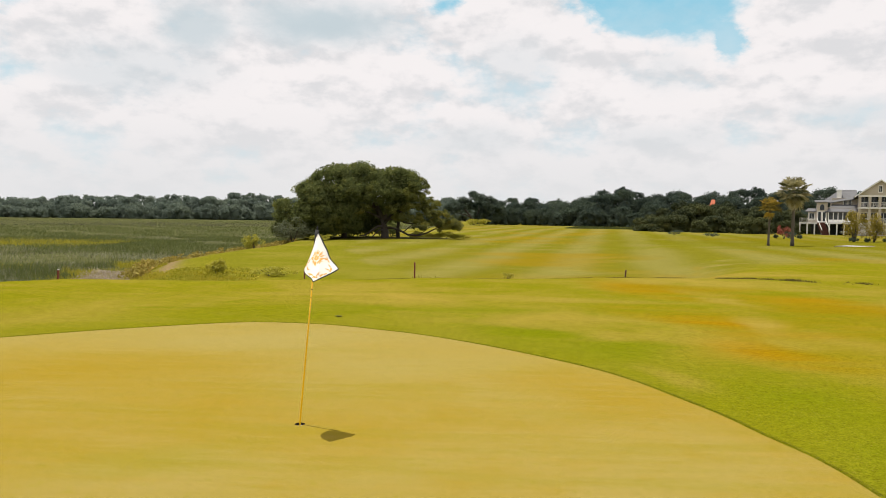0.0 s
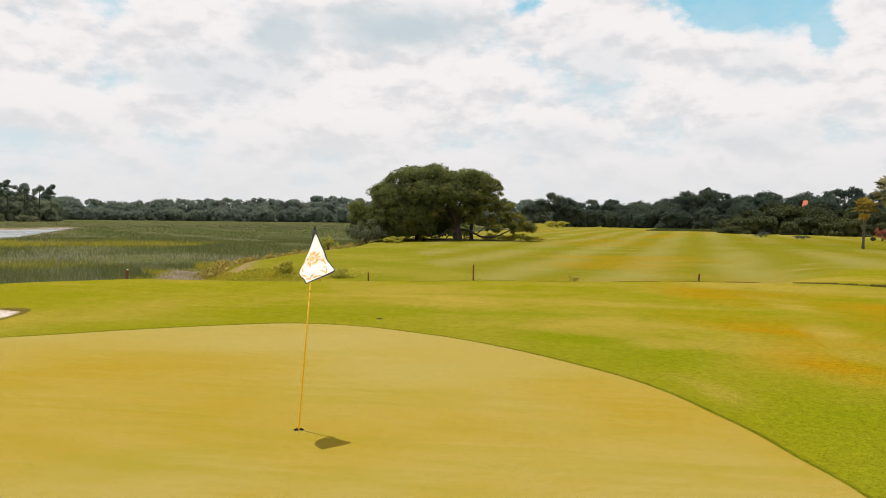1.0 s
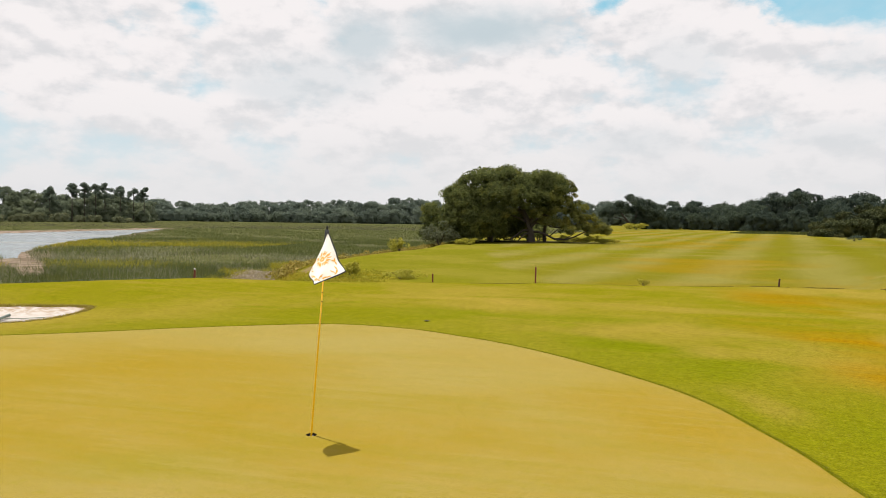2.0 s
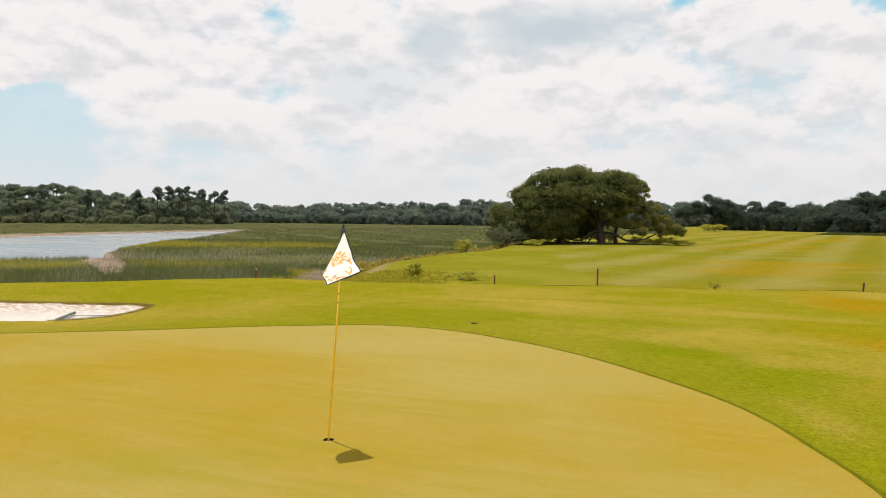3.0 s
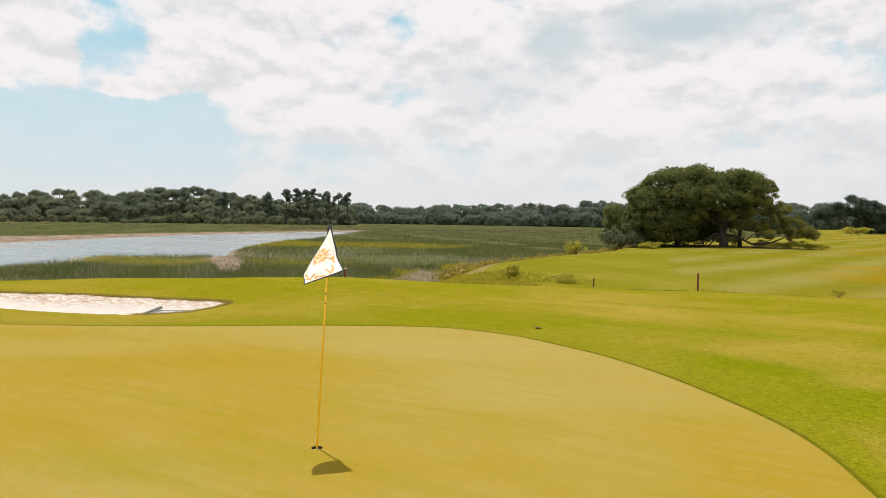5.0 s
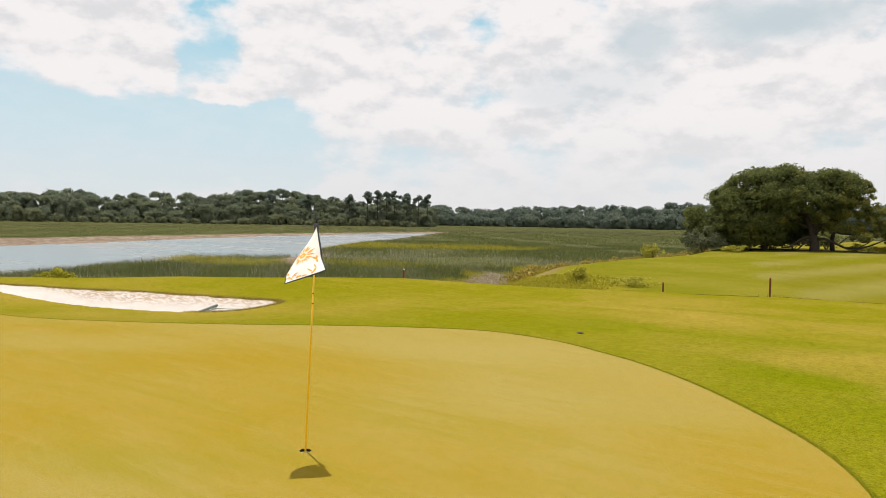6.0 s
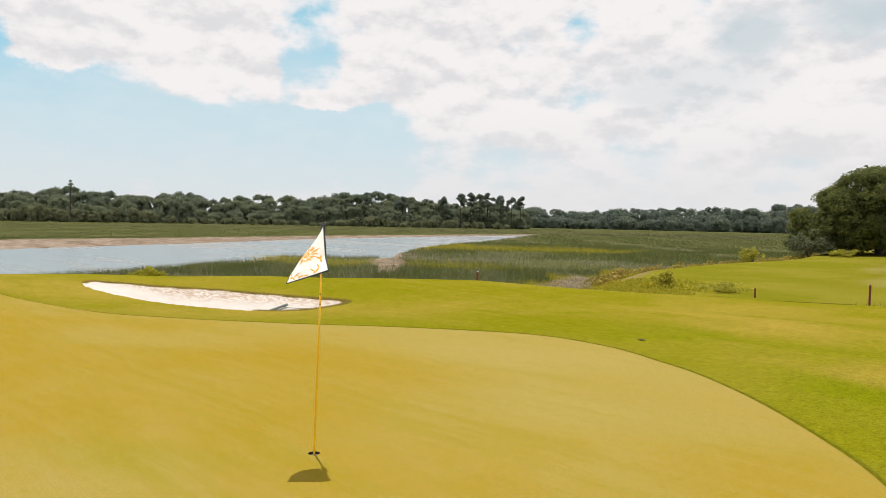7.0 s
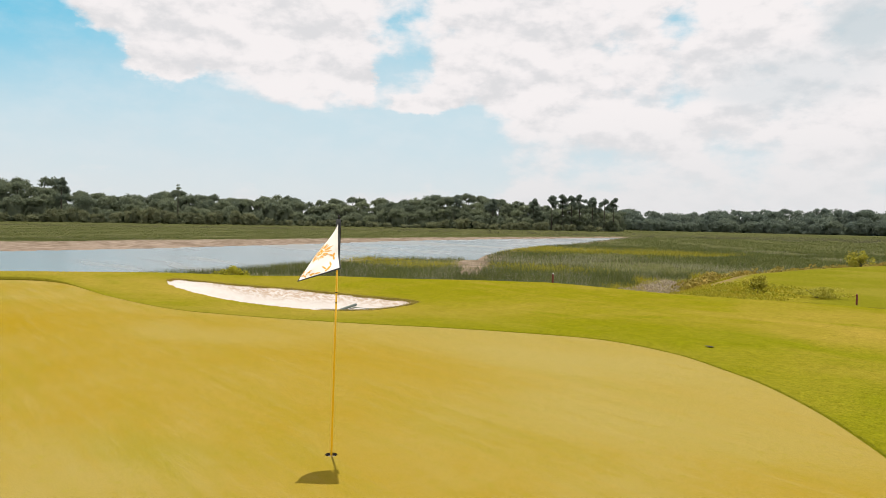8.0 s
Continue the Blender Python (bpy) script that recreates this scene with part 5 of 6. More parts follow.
def big_house():
    ground_z = at_ground(76, 146)
    house = empty("house", pose(71.9, 150.2, ground_z, 0, 0, -24), "large raised grey-beige house with white porches and columns", "house")
    # front block: two open porches under a gable
    part("wall", boxed(10.9, 18.3, 3.0, 11.0, 0.0, 8.4), SIDING, house)
    bm = bmesh.new()
    gable = [(10.7, 0.3, 8.4), (18.5, 0.3, 8.4), (14.6, 0.3, 11.4)]
    a = [bm.verts.new(p) for p in gable]
    b = [bm.verts.new((p[0], 11.0, p[2])) for p in gable]
    bm.faces.new(a)
    bm.faces.new(b[::-1])
    for k in range(3):
        bm.faces.new((a[k], b[k], b[(k + 1) % 3], a[(k + 1) % 3]))
    part("gable", bm, SIDING, house)
    bm = slab(bmesh.new(), [(10.1, -0.1, 8.15), (14.6, -0.1, 11.6), (14.6, 11.4, 11.6), (10.1, 11.4, 8.15)], 0.2)
    part("roof", bm, ROOFING, house, "grey shingle roof")
    bm = slab(bmesh.new(), [(14.6, -0.1, 11.6), (19.1, -0.1, 8.15), (19.1, 11.4, 8.15), (14.6, 11.4, 11.6)], 0.2)
    part("roof", bm, ROOFING, house, "grey shingle roof")
    for x0, x1, z0, z1 in ((10.0, 14.6, 7.9, 11.36), (14.6, 19.2, 11.36, 7.9)):
        bm = bmesh.new()
        v = [bm.verts.new(p) for p in ((x0, -0.16, z0), (x1, -0.16, z1), (x1, -0.16, z1 + 0.26), (x0, -0.16, z0 + 0.26), (x0, -0.105, z0), (x1, -0.105, z1), (x1, -0.105, z1 + 0.26), (x0, -0.105, z0 + 0.26))]
        for q in ((0, 1, 2, 3), (7, 6, 5, 4), (0, 4, 5, 1), (3, 2, 6, 7), (0, 3, 7, 4), (1, 5, 6, 2)):
            bm.faces.new([v[k] for k in q])
        part("bargeboard", bm, WHITE, house)
    house_window(house, 14.3, 14.9, 0.3, 9.1, 10.3)
    for z in (2.6, 5.9):
        part("porch_floor", boxed(10.7, 18.5, 0.2, 2.98, z - 0.25, z), WHITE, house, "white porch floor")
    part("beam", boxed(10.7, 18.5, 0.25, 0.6, 8.05, 8.38), WHITE, house)
    for k in range(5):
        x = 11.0 + k * 1.8
        part("column", boxed(x - 0.24, x + 0.24, 0.3, 0.78, 0.0, 2.34, 0.03), SIDING, house)
        part("column", boxed(x - 0.24, x + 0.24, 0.3, 0.78, 2.61, 5.64, 0.03), SIDING, house)
        part("column", boxed(x - 0.24, x + 0.24, 0.3, 0.78, 5.91, 8.04, 0.03), SIDING, house)
        if k < 4:
            for z in (2.6, 5.9):
                part("railing", boxed(x + 0.25, x + 1.55, 0.42, 0.50, z + 0.95, z + 1.03), WHITE, house)
                bm = bmesh.new()
                for j in range(9):
                    block(bm, x + 0.33 + j * 0.15, x + 0.36 + j * 0.15, 0.44, 0.48, z, z + 0.95)
                part("balusters", bm, WHITE, house)
                house_window(house, x + 0.2, x + 1.6, 3.0, z + 0.15, z + 2.2)
            bm = bmesh.new()
            for j in range(9):
                block(bm, x + 0.3, x + 1.5, 0.5, 0.53, 0.15 + j * 0.24, 0.25 + j * 0.24)
            part("lattice", bm, WHITE, house, "white slatted screen below the porch")
    # long wing with a sloping roof and a dormer
    part("wall", boxed(5.2, 10.86, 4.2, 12.0, 2.62, 5.9), SIDING, house)
    part("wall", boxed(6.0, 10.86, 6.4, 12.0, 5.92, 8.0), SIDING, house)
    bm = slab(bmesh.new(), [(4.6, 2.4, 5.0), (10.85, 2.4, 5.0), (10.85, 6.4, 6.6), (6.2, 6.4, 6.6)], 0.16)
    part("roof", bm, ROOFING, house, "grey shingle porch roof")
    bm = slab(bmesh.new(), [(3.4, 5.6, 6.6), (10.85, 5.6, 7.9), (10.85, 9.6, 9.9), (7.6, 9.6, 9.9)], 0.18)
    part("roof", bm, ROOFING, house, "grey shingle main roof")
    bm = slab(bmesh.new(), [(7.6, 9.62, 9.9), (10.85, 9.62, 9.9), (10.85, 13.0, 8.0), (5.6, 13.0, 8.0)], 0.18)
    part("roof", bm, ROOFING, house, "grey shingle main roof")
    house_window(house, 8.3, 8.9, 6.38, 6.5, 7.7)
    house_window(house, 9.2, 9.8, 6.38, 6.5, 7.7)
    chimney = part("chimney", boxed(7.0, 7.9, 6.9, 7.7, 6.0, 9.6, 0.03), WHITE, house, "white boxed chimney")
    part("cap", boxed(6.9, 8.0, 6.8, 7.8, 9.62, 9.8), WHITE, chimney)
    for k in range(7):
        x = 5.4 + k * 0.9
        part("porch_post", boxed(x - 0.07, x + 0.07, 2.6, 2.74, 2.62, 4.84), WHITE, house)
        if k < 6:
            part("screen", boxed(x + 0.09, x + 0.81, 2.65, 2.68, 3.3, 4.8), SCREEN, house, "dark insect screen")
            part("panel", boxed(x + 0.09, x + 0.81, 2.63, 2.70, 2.64, 3.28), WHITE, house)
    # bay tower and small porch
    part("tower", boxed(3.1, 5.18, 2.8, 6.0, 2.62, 7.0, 0.02), SIDING, house)
    bm = slab(bmesh.new(), [(2.7, 2.4, 7.1), (5.5, 2.4, 7.1), (5.5, 6.3, 7.5), (2.7, 6.3, 7.5)], 0.2)
    part("roof", bm, ROOFING, house, "grey shingle tower roof")
    house_window(house, 3.4, 4.0, 2.8, 2.9, 4.9, 0)
    house_window(house, 4.3, 4.9, 2.8, 2.9, 4.9, 0)
    arch = bmesh.new()
    pts = [(4.15 + 0.42 * math.cos(math.pi * k / 10), 5.9 + 0.62 * math.sin(math.pi * k / 10)) for k in range(11)] + [(3.73, 5.3), (4.57, 5.3)]
    a = [arch.verts.new((x, 2.72, z)) for x, z in pts]
    b = [arch.verts.new((x, 2.795, z)) for x, z in pts]
    arch.faces.new(a)
    for k in range(len(pts)):
        arch.faces.new((a[k], a[(k + 1) % len(pts)], b[(k + 1) % len(pts)], b[k]))
    part("arched_window", arch, GLASS_DARK, house, "arched dark window in the tower")
    part("wall", boxed(1.5, 3.08, 3.6, 6.0, 2.62, 5.0), SIDING, house)
    house_window(house, 1.75, 2.75, 3.6, 3.3, 4.6, 1)
    bm = slab(bmesh.new(), [(0.9, 2.9, 5.05), (3.4, 2.9, 5.05), (3.1, 6.0, 5.7), (1.5, 6.0, 5.7)], 0.15)
    part("roof", bm, ROOFING, house, "grey shingle porch roof")
    # raised deck with posts, rail and stair
    part("deck", boxed(-0.2, 10.66, 1.2, 4.1, 2.36, 2.6), WHITE, house, "white raised deck")
    for k in range(8):
        x = 0.0 + k * 1.4
        part("deck_post", boxed(x - 0.14, x + 0.14, 1.3, 1.58, 0.0, 2.34, 0.02), WHITE, house)
    part("railing", boxed(-0.1, 3.1, 1.28, 1.36, 3.5, 3.58), WHITE, house)
    bm = bmesh.new()
    for j in range(20):
        block(bm, -0.05 + j * 0.16, -0.02 + j * 0.16, 1.30, 1.34, 2.61, 3.49)
    part("balusters", bm, WHITE, house)
    stair = part("stair", slab(bmesh.new(), [(3.3, 1.18, 2.56), (4.7, 1.18, 2.56), (5.6, -2.4, 0.1), (4.2, -2.4, 0.1)], 0.25), STEP_RED, house, "red-brown wooden stair up to the deck")
    for k in range(13):
        f = k / 12.6
        part("step", boxed(3.3 + 0.9 * f, 4.7 + 0.9 * f, 0.9 - 3.5 * f, 1.2 - 3.5 * f, 2.56 - 2.42 * f, 2.62 - 2.42 * f), STEP_RED, stair)
    for x in (3.25, 4.72):
        bm = tube(bmesh.new(), [(x, 1.1, 3.5), (x + 0.9, -2.4, 1.1)], [0.06, 0.06], 6)
        part("handrail", bm, WHITE, stair, "white handrail")
    part("wall", boxed(2.2, 10.8, 7.0, 7.2, 0.0, 2.3), SCREEN, house, "dark back wall of the carport")


big_house()


def parked_car():
    """Silver car, seen end-on in the shade under the deck."""
    spot_m = pose(71.9, 150.2, at_ground(76, 146), 0, 0, -24) @ pose(8.6, 4.6, 0.0)
    car = empty("car", spot_m, "silver car parked in the shade under the house", "car")
    bm = boxed(-0.9, 0.9, -1.9, 1.9, 0.32, 0.92, 0.12)
    body = part("body", bm, CAR_PAINT, car)
    bm = bmesh.new()
    low = [bm.verts.new(p) for p in ((-0.82, -1.1, 0.92), (0.82, -1.1, 0.92), (0.82, 1.75, 0.92), (-0.82, 1.75, 0.92))]
    top = [bm.verts.new(p) for p in ((-0.66, -0.45, 1.46), (0.66, -0.45, 1.46), (0.66, 1.3, 1.46), (-0.66, 1.3, 1.46))]
    bm.faces.new(top)
    for k in range(4):
        bm.faces.new((low[k], low[(k + 1) % 4], top[(k + 1) % 4], top[k]))
    part("cabin", bm, GLASS_DARK, car, "dark glazed cabin")
    part("roof", boxed(-0.68, 0.68, -0.5, 1.35, 1.462, 1.52, 0.02), CAR_PAINT, car)
    for x in (-0.82, 0.82):
        for y in (-1.2, 1.25):
            bm = bmesh.new()
            bmesh.ops.create_cone(bm, cap_ends=True, segments=16, radius1=0.33, radius2=0.33, depth=0.2, matrix=Matrix.Translation((x, y, 0.33)) @ Matrix.Rotation(math.pi / 2, 4, "Y"))
            part("wheel", bm, RUBBER, car)
    for x in (-0.62, 0.62):
        part("headlight", boxed(x - 0.16, x + 0.16, -1.94, -1.9, 0.64, 0.78), CUP, body)


parked_car()

# planting in front of the house
bush("golden_shrub", 56.0, 97.2, 3.0, 4.6, 3200, 0.10, GOLD_LEAF, "tall golden-green shrub in front of the porch", lobes=8, seed=91, group="golden shrubs")
bush("golden_shrub", 59.1, 97.9, 3.0, 4.4, 3000, 0.10, GOLD_LEAF, "tall golden-green shrub in front of the porch", lobes=8, seed=92, group="golden shrubs")
bush("red_shrub", 52.5, 112.1, 1.7, 2.2, 900, 0.08, RED_LEAF, "red-flowering shrub on a thin trunk", seed=93)
for k, (x, y, w, h) in enumerate(((54.1, 113.6, 1.6, 1.3), (56.3, 114.8, 1.1, 0.8), (51.5, 112.5, 0.8, 0.7), (55.4, 96.4, 1.1, 0.8), (57.4, 96.6, 1.0, 0.8), (60.4, 97.0, 1.2, 0.9), (41.0, 112.0, 2.2, 0.9), (36.0, 116.0, 2.4, 1.0))):
    bush("garden_shrub", x, y, w, h, 600, 0.08, DARK_LEAF, "clipped dark green shrub on the lawn edge", seed=94 + k, group="garden shrubs")
PAD = [(43.9, 78.2), (46.0, 76.8), (49.8, 80.4), (47.4, 82.0)]
pad_ob = part("concrete_pad", slab(bmesh.new(), [(x, y, 0.0) for x, y in PAD], 0.15), CONCRETE)
pad_ob.location.z = max(at_ground(x, y) for x, y in PAD) + 0.02
tagged(pad_ob, "pale concrete slab in the lawn", "pavement", kind="structure")


def red_roof():
    """A roof end that shows between the trees."""
    a = math.radians(17.7)
    x, y = EYE[0] + 226 * math.sin(a), EYE[1] + 226 * math.cos(a)
    cabin = empty("cottage", on_ground(x, y, -18), "cottage with an orange-red roof among trees", "house")
    part("wall", boxed(-0.8, 0.8, 0, 6, 0, 5.9), SIDING, cabin)
    bm = slab(bmesh.new(), [(-0.9, -0.4, 6.0), (0.7, -0.4, 6.0), (1.0, 3.0, 9.2), (-0.1, 3.0, 9.2)], 0.2)
    part("roof", bm, TERRACOTTA, cabin, "orange-red roof")
    bm = slab(bmesh.new(), [(-0.1, 3.02, 9.2), (1.0, 3.02, 9.2), (1.0, 6.4, 6.0), (-0.9, 6.4, 6.0)], 0.2)
    part("roof", bm, TERRACOTTA, cabin, "orange-red roof")


red_roof()

# ---- hole, flagstick, flag ----
def hole_cup():
    cup = empty("hole", pose(0, 0, 0), "golf hole with a white cup liner in the green", "golf hole")
    bm = bmesh.new()
    n = 40
    for r0, r1, z0, z1 in ((0.054, 0.054, 0.0, -0.026),):
        a = [bm.verts.new((r0 * math.cos(t), r0 * math.sin(t), z0)) for t in (2 * math.pi * k / n for k in range(n))]
        b = [bm.verts.new((r1 * math.cos(t), r1 * math.sin(t), z1)) for t in (2 * math.pi * k / n for k in range(n))]
        for k in range(n):
            bm.faces.new((a[k], a[(k + 1) % n], b[(k + 1) % n], b[k]))
    part("soil_wall", bm, SOIL, cup, "dark cut soil")
    bm = bmesh.new()
    a = [bm.verts.new((0.0535 * math.cos(t), 0.0535 * math.sin(t), -0.026)) for t in (2 * math.pi * k / n for k in range(n))]
    b = [bm.verts.new((0.0525 * math.cos(t), 0.0525 * math.sin(t), -0.15)) for t in (2 * math.pi * k / n for k in range(n))]
    for k in range(n):
        bm.faces.new((a[k], a[(k + 1) % n], b[(k + 1) % n], b[k]))
    bm.faces.new(b)
    part("liner", bm, CUP, cup, "white plastic cup liner")


hole_cup()
TOP = Vector((0.188, -0.074, 2.12))
POLE = TOP.normalized()


def along(h):
    return POLE * h


def flagstick():
    stick = empty("flagstick", pose(0, 0, 0), "thin yellow flagstick leaning in the hole", "flagstick")
    bm = bmesh.new()
    tube(bm, [along(h) for h in (-0.1, 0.0, 0.9, 1.75)], [0.0095, 0.0095, 0.0085, 0.0075], 12)
    part("pole", bm, YELLOW, stick, smooth=True)
    part("ferrule", tube(bmesh.new(), [along(-0.148), along(-0.02)], [0.011, 0.011], 12), CUP, stick, "white ferrule in the cup")
    for h in (1.37, 1.46):
        part("band", tube(bmesh.new(), [along(h), along(h + 0.008)], [0.0088, 0.0088], 12), BLACK, stick, "dark ring on the pole")
    bm = tube(bmesh.new(), [along(h) for h in (1.752, 2.10, 2.115, 2.135)], [0.0078, 0.0072, 0.011, 0.006], 12)
    part("tip", bm, BLACK, stick, "black top of the pole")
    # flag: hoist top and foot on the pole, drooping fly
    fwd, right = Vector((0.6, -0.8, 0)), Vector((0.8, 0.6, 0))
    a, b = along(2.095), along(1.735)
    c = a + fwd * 0.24 + right * 0.115 + Vector((0, 0, -0.40))
    d = a + fwd * 0.38 - right * 0.19 + Vector((0, 0, -0.51))

    def cloth(u, v):
        """u from the pole to the fly, v from the top edge down."""
        p = (a * (1 - u) + c * u) * (1 - v) + (b * (1 - u) + d * u) * v
        sag = math.sin(math.pi * u)
        p = p + fwd * (0.05 * sag * math.sin(math.pi * v)) - right * (0.115 * math.sin(math.pi * u ** 0.75) * (1 - (1 - v) ** 3))
        fold = 0.014 * math.sin(7.5 * u + 3.0 * v) * u + 0.008 * math.sin(15 * u - 4 * v) * u
        return p + fwd * fold + right * fold * 0.6

    def skin(u, v):
        e = 0.004
        return (cloth(u + e, v) - cloth(u - e, v)).cross(cloth(u, v + e) - cloth(u, v - e)).normalized()

    def sheet(u0, u1, v0, v1, off, nu, nv):
        bm = bmesh.new()
        rows = [[bm.verts.new(cloth(u0 + (u1 - u0) * i / nu, v0 + (v1 - v0) * j / nv) + skin(u0 + (u1 - u0) * i / nu, v0 + (v1 - v0) * j / nv) * off) for j in range(nv + 1)] for i in range(nu + 1)]
        for i in range(nu):
            for j in range(nv):
                bm.faces.new((rows[i][j], rows[i + 1][j], rows[i + 1][j + 1], rows[i][j + 1]))
        return bm

    side = 1.0 if skin(0.6, 0.5).dot(fwd + Vector((0, 0, 0.3)) - right * 0.5) > 0 else -1.0
    flag = part("flag", sheet(0.03, 0.985, 0.015, 0.985, 0.0006 * side, 26, 18), CLOTH_WHITE, stick, "white golf flag with an orange flower print, drooping", True)
    part("reverse", sheet(0.03, 0.985, 0.015, 0.985, -0.0012 * side, 26, 18), CLOTH_ORANGE, flag, "orange reverse of the cloth", True)
    for u0, u1, v0, v1 in ((0.03, 1.0, -0.008, 0.02), (0.03, 1.0, 0.98, 1.008), (0.976, 1.003, 0.02, 0.98)):
        for off in (0.0022, -0.0028):
            part("hem", sheet(u0, u1, v0, v1, off * side, 26, 18), BLACK, flag, "black hem")
    part("sleeve", tube(bmesh.new(), [along(h) for h in (1.735, 1.85, 1.98, 2.095)], [0.021, 0.022, 0.022, 0.021], 14), BLACK, flag, "black sleeve round the pole", True)

    def petal(u, v, length, width, turn, start=0.0):
        bm = bmesh.new()
        ring = []
        for s, w in ((0, 0.25), (0.35, 1.0), (0.7, 0.75), (1.0, 0.1)):
            for sign in (-1, 1):
                x, y = start + s * length, sign * w * width / 2
                uu, vv = u + x * math.cos(turn) - y * math.sin(turn), v + (x * math.sin(turn) + y * math.cos(turn)) * 1.35
                uu, vv = min(max(uu, 0.05), 0.955), min(max(vv, 0.04), 0.96)
                ring.append(bm.verts.new(cloth(uu, vv) + skin(uu, vv) * 0.0024 * side))
        for k in range(3):
            bm.faces.new((ring[2 * k], ring[2 * k + 1], ring[2 * k + 3], ring[2 * k + 2]))
        return bm

    rng = random.Random(4)
    for k in range(22):
        part("petal", petal(0.50, 0.36, rng.uniform(0.06, 0.13), 0.026, 2 * math.pi * k / 22 + rng.uniform(-0.1, 0.1), 0.075), PRINT, flag, "orange printed petal")
    for k in range(16):
        part("petal", petal(0.50, 0.36, rng.uniform(0.03, 0.06), 0.022, 2 * math.pi * k / 16 + 0.2, rng.uniform(0.005, 0.04)), CLOTH_ORANGE, flag, "orange printed petal")
    for u, v, s in ((0.86, 0.84, 0.10), (0.90, 0.70, 0.10), (0.78, 0.88, 0.09), (0.66, 0.88, 0.12), (0.92, 0.30, 0.10), (0.88, 0.18, 0.12), (0.72, 0.10, 0.10), (0.36, 0.78, 0.10), (0.30, 0.86, 0.09), (0.93, 0.50, 0.08), (0.40, 0.66, 0.10), (0.80, 0.75, 0.10), (0.50, 0.84, 0.08)):
        for k in range(3):
            part("leaf_print", petal(u, v, s * rng.uniform(0.7, 1.1), 0.03, rng.uniform(0, 6.28)), PRINT, flag, "orange printed leaf")


flagstick()


# ---- marker stakes ----
def stake(x, y, top_z, thick, material, label, lean=0.0, cap=False):
    z0 = at_ground(x, y)
    s = empty("marker_stake", pose(x, y, z0, 0, lean, 0), label, "stake", "hazard stakes")
    h = max(top_z - z0, 0.2)
    bm = boxed(-thick / 2, thick / 2, -thick / 2, thick / 2, -0.1, h - 0.02, 0.004)
    part("post", bm, material, s)
    bm = bmesh.new()
    bmesh.ops.create_cone(bm, cap_ends=True, segments=4, radius1=thick * 0.7, radius2=thick * 0.35, depth=0.03, matrix=Matrix.Translation((0, 0, h - 0.005)) @ Matrix.Rotation(math.pi / 4, 4, "Z"))
    part("cap", bm, WHITE if cap else material, s, "white cap" if cap else "")


stake(-0.41, 20.8, 0.45, 0.055, RED_WOOD, "red hazard stake standing in the grass")
stake(-12.1, 16.2, 0.29, 0.055, RED_WOOD, "red hazard stake with a white cap", 2, True)
stake(-6.48, 28.1, -0.52, 0.06, RED_WOOD, "short red hazard stake beyond the rise")
stake(10.1, 31.6, -0.44, 0.07, BROWN_WOOD, "weathered brown stake leaning slightly", 4)


# ---- bunker rake ----
def bunker_rake():
    head, end = Vector((-11.40, 7.22, 0)), Vector((-10.45, 7.60, 0))
    for p in (head, end):
        p.z = float(sand_height(np.array([p.x]), np.array([p.y]), lie(np.array([p.x]), np.array([p.y])))[0])
    rake = empty("bunker_rake", pose(*head), "grey-green bunker rake lying on the sand", "rake")
    way = (end - head).normalized()
    side = Vector((0.45, 0.80, 0.28)).normalized()
    bm = tube(bmesh.new(), [-side * 0.24 + Vector((0, 0, 0.05)), side * 0.24 + Vector((0, 0, 0.07))], [0.034, 0.034], 8)
    part("head", bm, GREY_PLASTIC, rake)
    for k in range(13):
        p = side * (-0.22 + 0.0367 * k) + Vector((0, 0, 0.05))
        part("tooth", tube(bmesh.new(), [p, p + Vector((0.01, -0.02, -0.06))], [0.008, 0.004], 5), GREY_PLASTIC, rake)
    part("handle", tube(bmesh.new(), [Vector((0, 0, 0.07)), (end - head) * 0.5 + Vector((0, 0, 0.04)), end - head + Vector((0, 0, 0.03))], [0.009, 0.009, 0.009], 8), RAKE_POLE, rake)


bunker_rake()


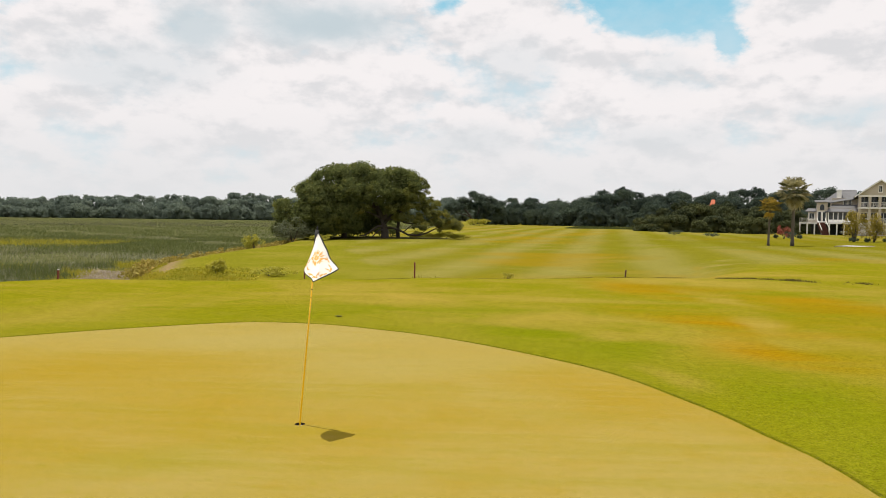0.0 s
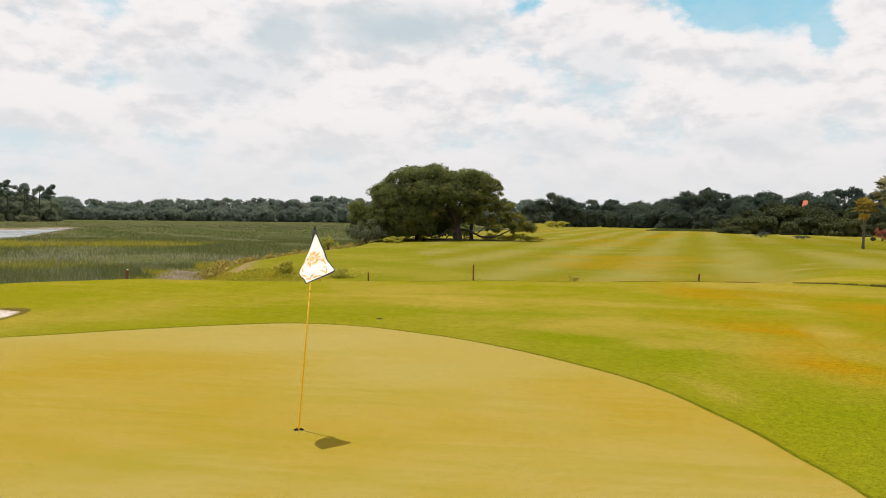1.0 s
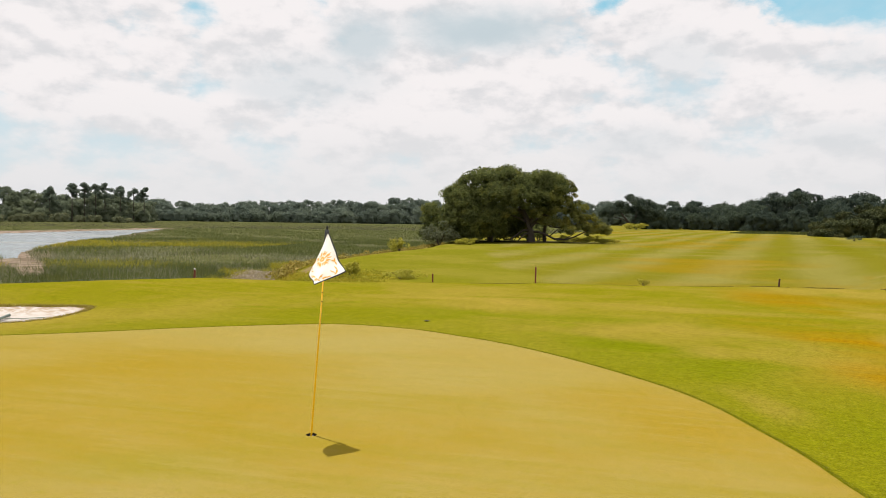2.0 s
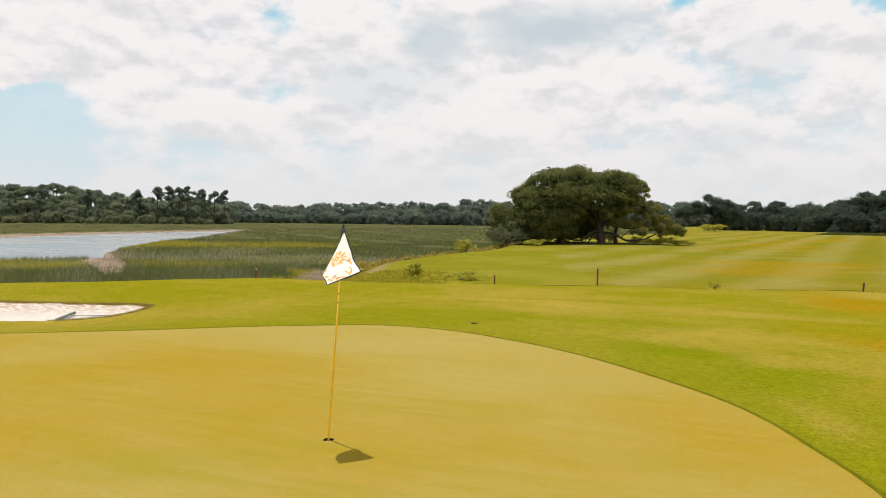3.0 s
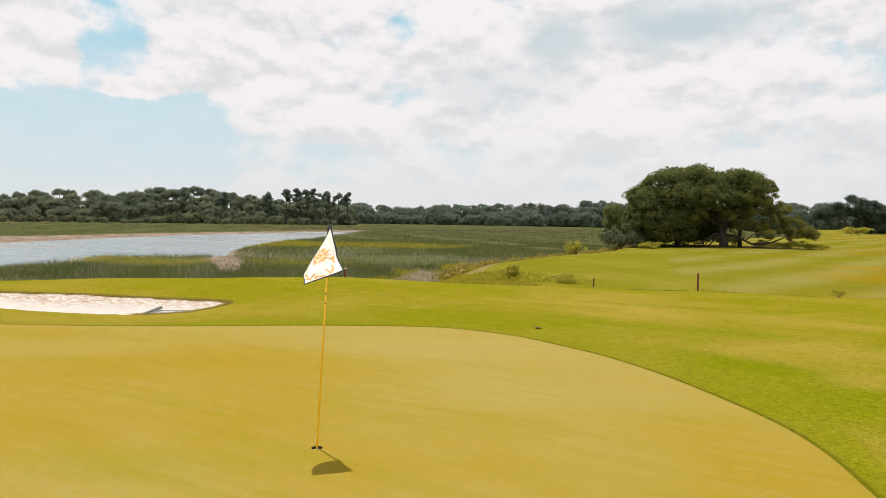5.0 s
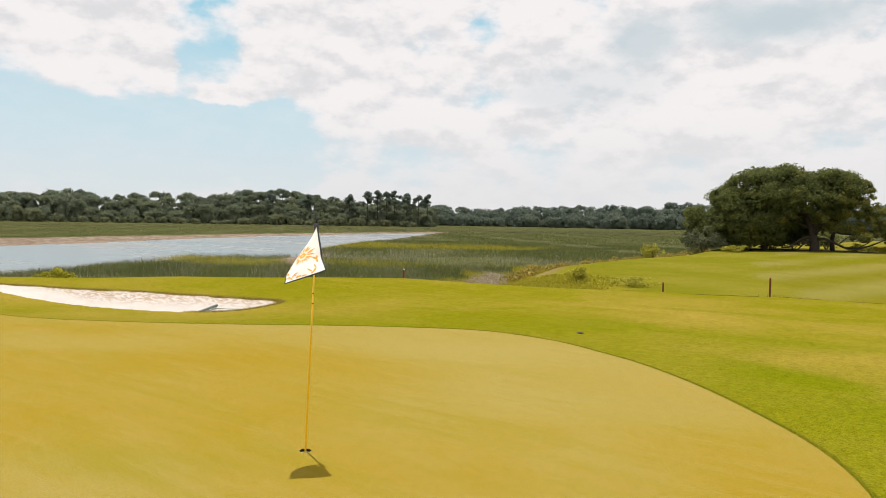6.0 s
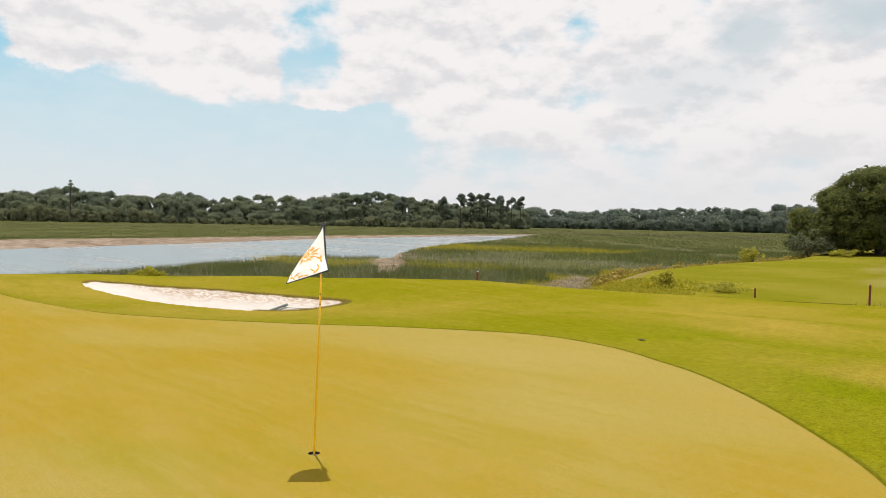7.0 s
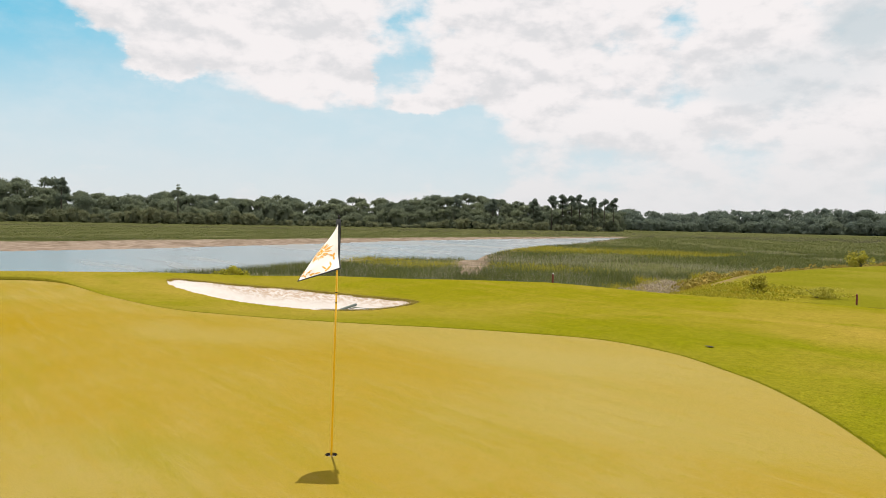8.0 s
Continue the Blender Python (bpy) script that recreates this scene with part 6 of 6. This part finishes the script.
# ---- small growth ----
def fine_growth():
    rng = np.random.default_rng(99)
    # thin weeds round the red stake and along the seam where the rise ends
    n = 9000
    t = rng.random(n)
    base = np.array([(-4.2, 18.0), (-0.6, 19.4), (3.8, 20.6), (8.0, 21.6), (10.3, 22.2), (13.0, 21.8), (14.6, 20.6), (16.5, 19.6)])
    s = t * (len(base) - 1)
    k = np.minimum(s.astype(int), len(base) - 2)
    p = base[k] + (base[k + 1] - base[k]) * (s - k)[:, None] + rng.normal(0, 0.16, (n, 2))
    ok = ripple(p[:, 0], p[:, 1], 1.7) > -0.1
    p = p[ok]
    v, f = blades(rng, p[:, 0], p[:, 1], lie(p[:, 0], p[:, 1]), np.interp(p[:, 0], [3, 8, 12.5, 14.5], [0.02, 0.035, 0.05, 0.08]) * rng.uniform(0.5, 1.4, len(p)), np.full(len(p), 0.02), 1.2)
    tagged(bulk("seam_grass", v, f, SEAM_LEAF, None, np.repeat(rng.random(len(p)), 3)), "uncut tufts along the edge of the rise", "grass", kind="stuff")
    n = 160
    x, y = rng.normal(0.0, 0.35, n), 20.95 + rng.normal(0, 0.12, n)
    v, f = blades(rng, x, y, lie(x, y), rng.uniform(0.08, 0.24, n), np.full(n, 0.02), 0.4)
    tagged(bulk("stake_weeds", v, f, WEED_LEAF, None, np.repeat(rng.random(n), 3)), "thin weeds at the foot of the stake", "grass", kind="stuff")
    # reeds in the low strip before the woods
    n = 9000
    a, d = np.radians(rng.uniform(6.8, 13.5, n)), rng.uniform(205, 235, n)
    x, y = EYE[0] + d * np.sin(a), EYE[1] + d * np.cos(a)
    v, f = blades(rng, x, y, lie(x, y), rng.uniform(0.2, 0.9, n) * np.clip(0.7 + 0.6 * ripple(x, y, 0.2), 0.1, 1.4) * smooth01((np.degrees(a) - 6.6) / 1.5) * smooth01((13.6 - np.degrees(a)) / 1.5), np.full(n, 0.2), 0.4)
    tagged(bulk("fairway_reeds", v, f, REED, None, np.repeat(rng.random(n) * 0.5, 3)), "grey-green reeds before the woods", "reeds", kind="stuff")


fine_growth()


def divot():
    """Small dark bare mark in the cut grass behind the green."""
    x, y = -1.05, 7.95
    z = at_ground(x, y)
    bm = bmesh.new()
    rng = random.Random(7)
    ring = [bm.verts.new((0.08 * math.cos(t) * rng.uniform(0.7, 1.2), 0.05 * math.sin(t) * rng.uniform(0.6, 1.2), 0.0)) for t in (2 * math.pi * k / 18 for k in range(18))]
    hub = bm.verts.new((0, 0, -0.006))
    for k in range(18):
        bm.faces.new((ring[k], ring[(k + 1) % 18], hub))
    ob = part("divot", bm, SOIL)
    ob.location = (x, y, z + 0.022)
    tagged(ob, "small bare divot in the grass", "divot", kind="structure")


divot()
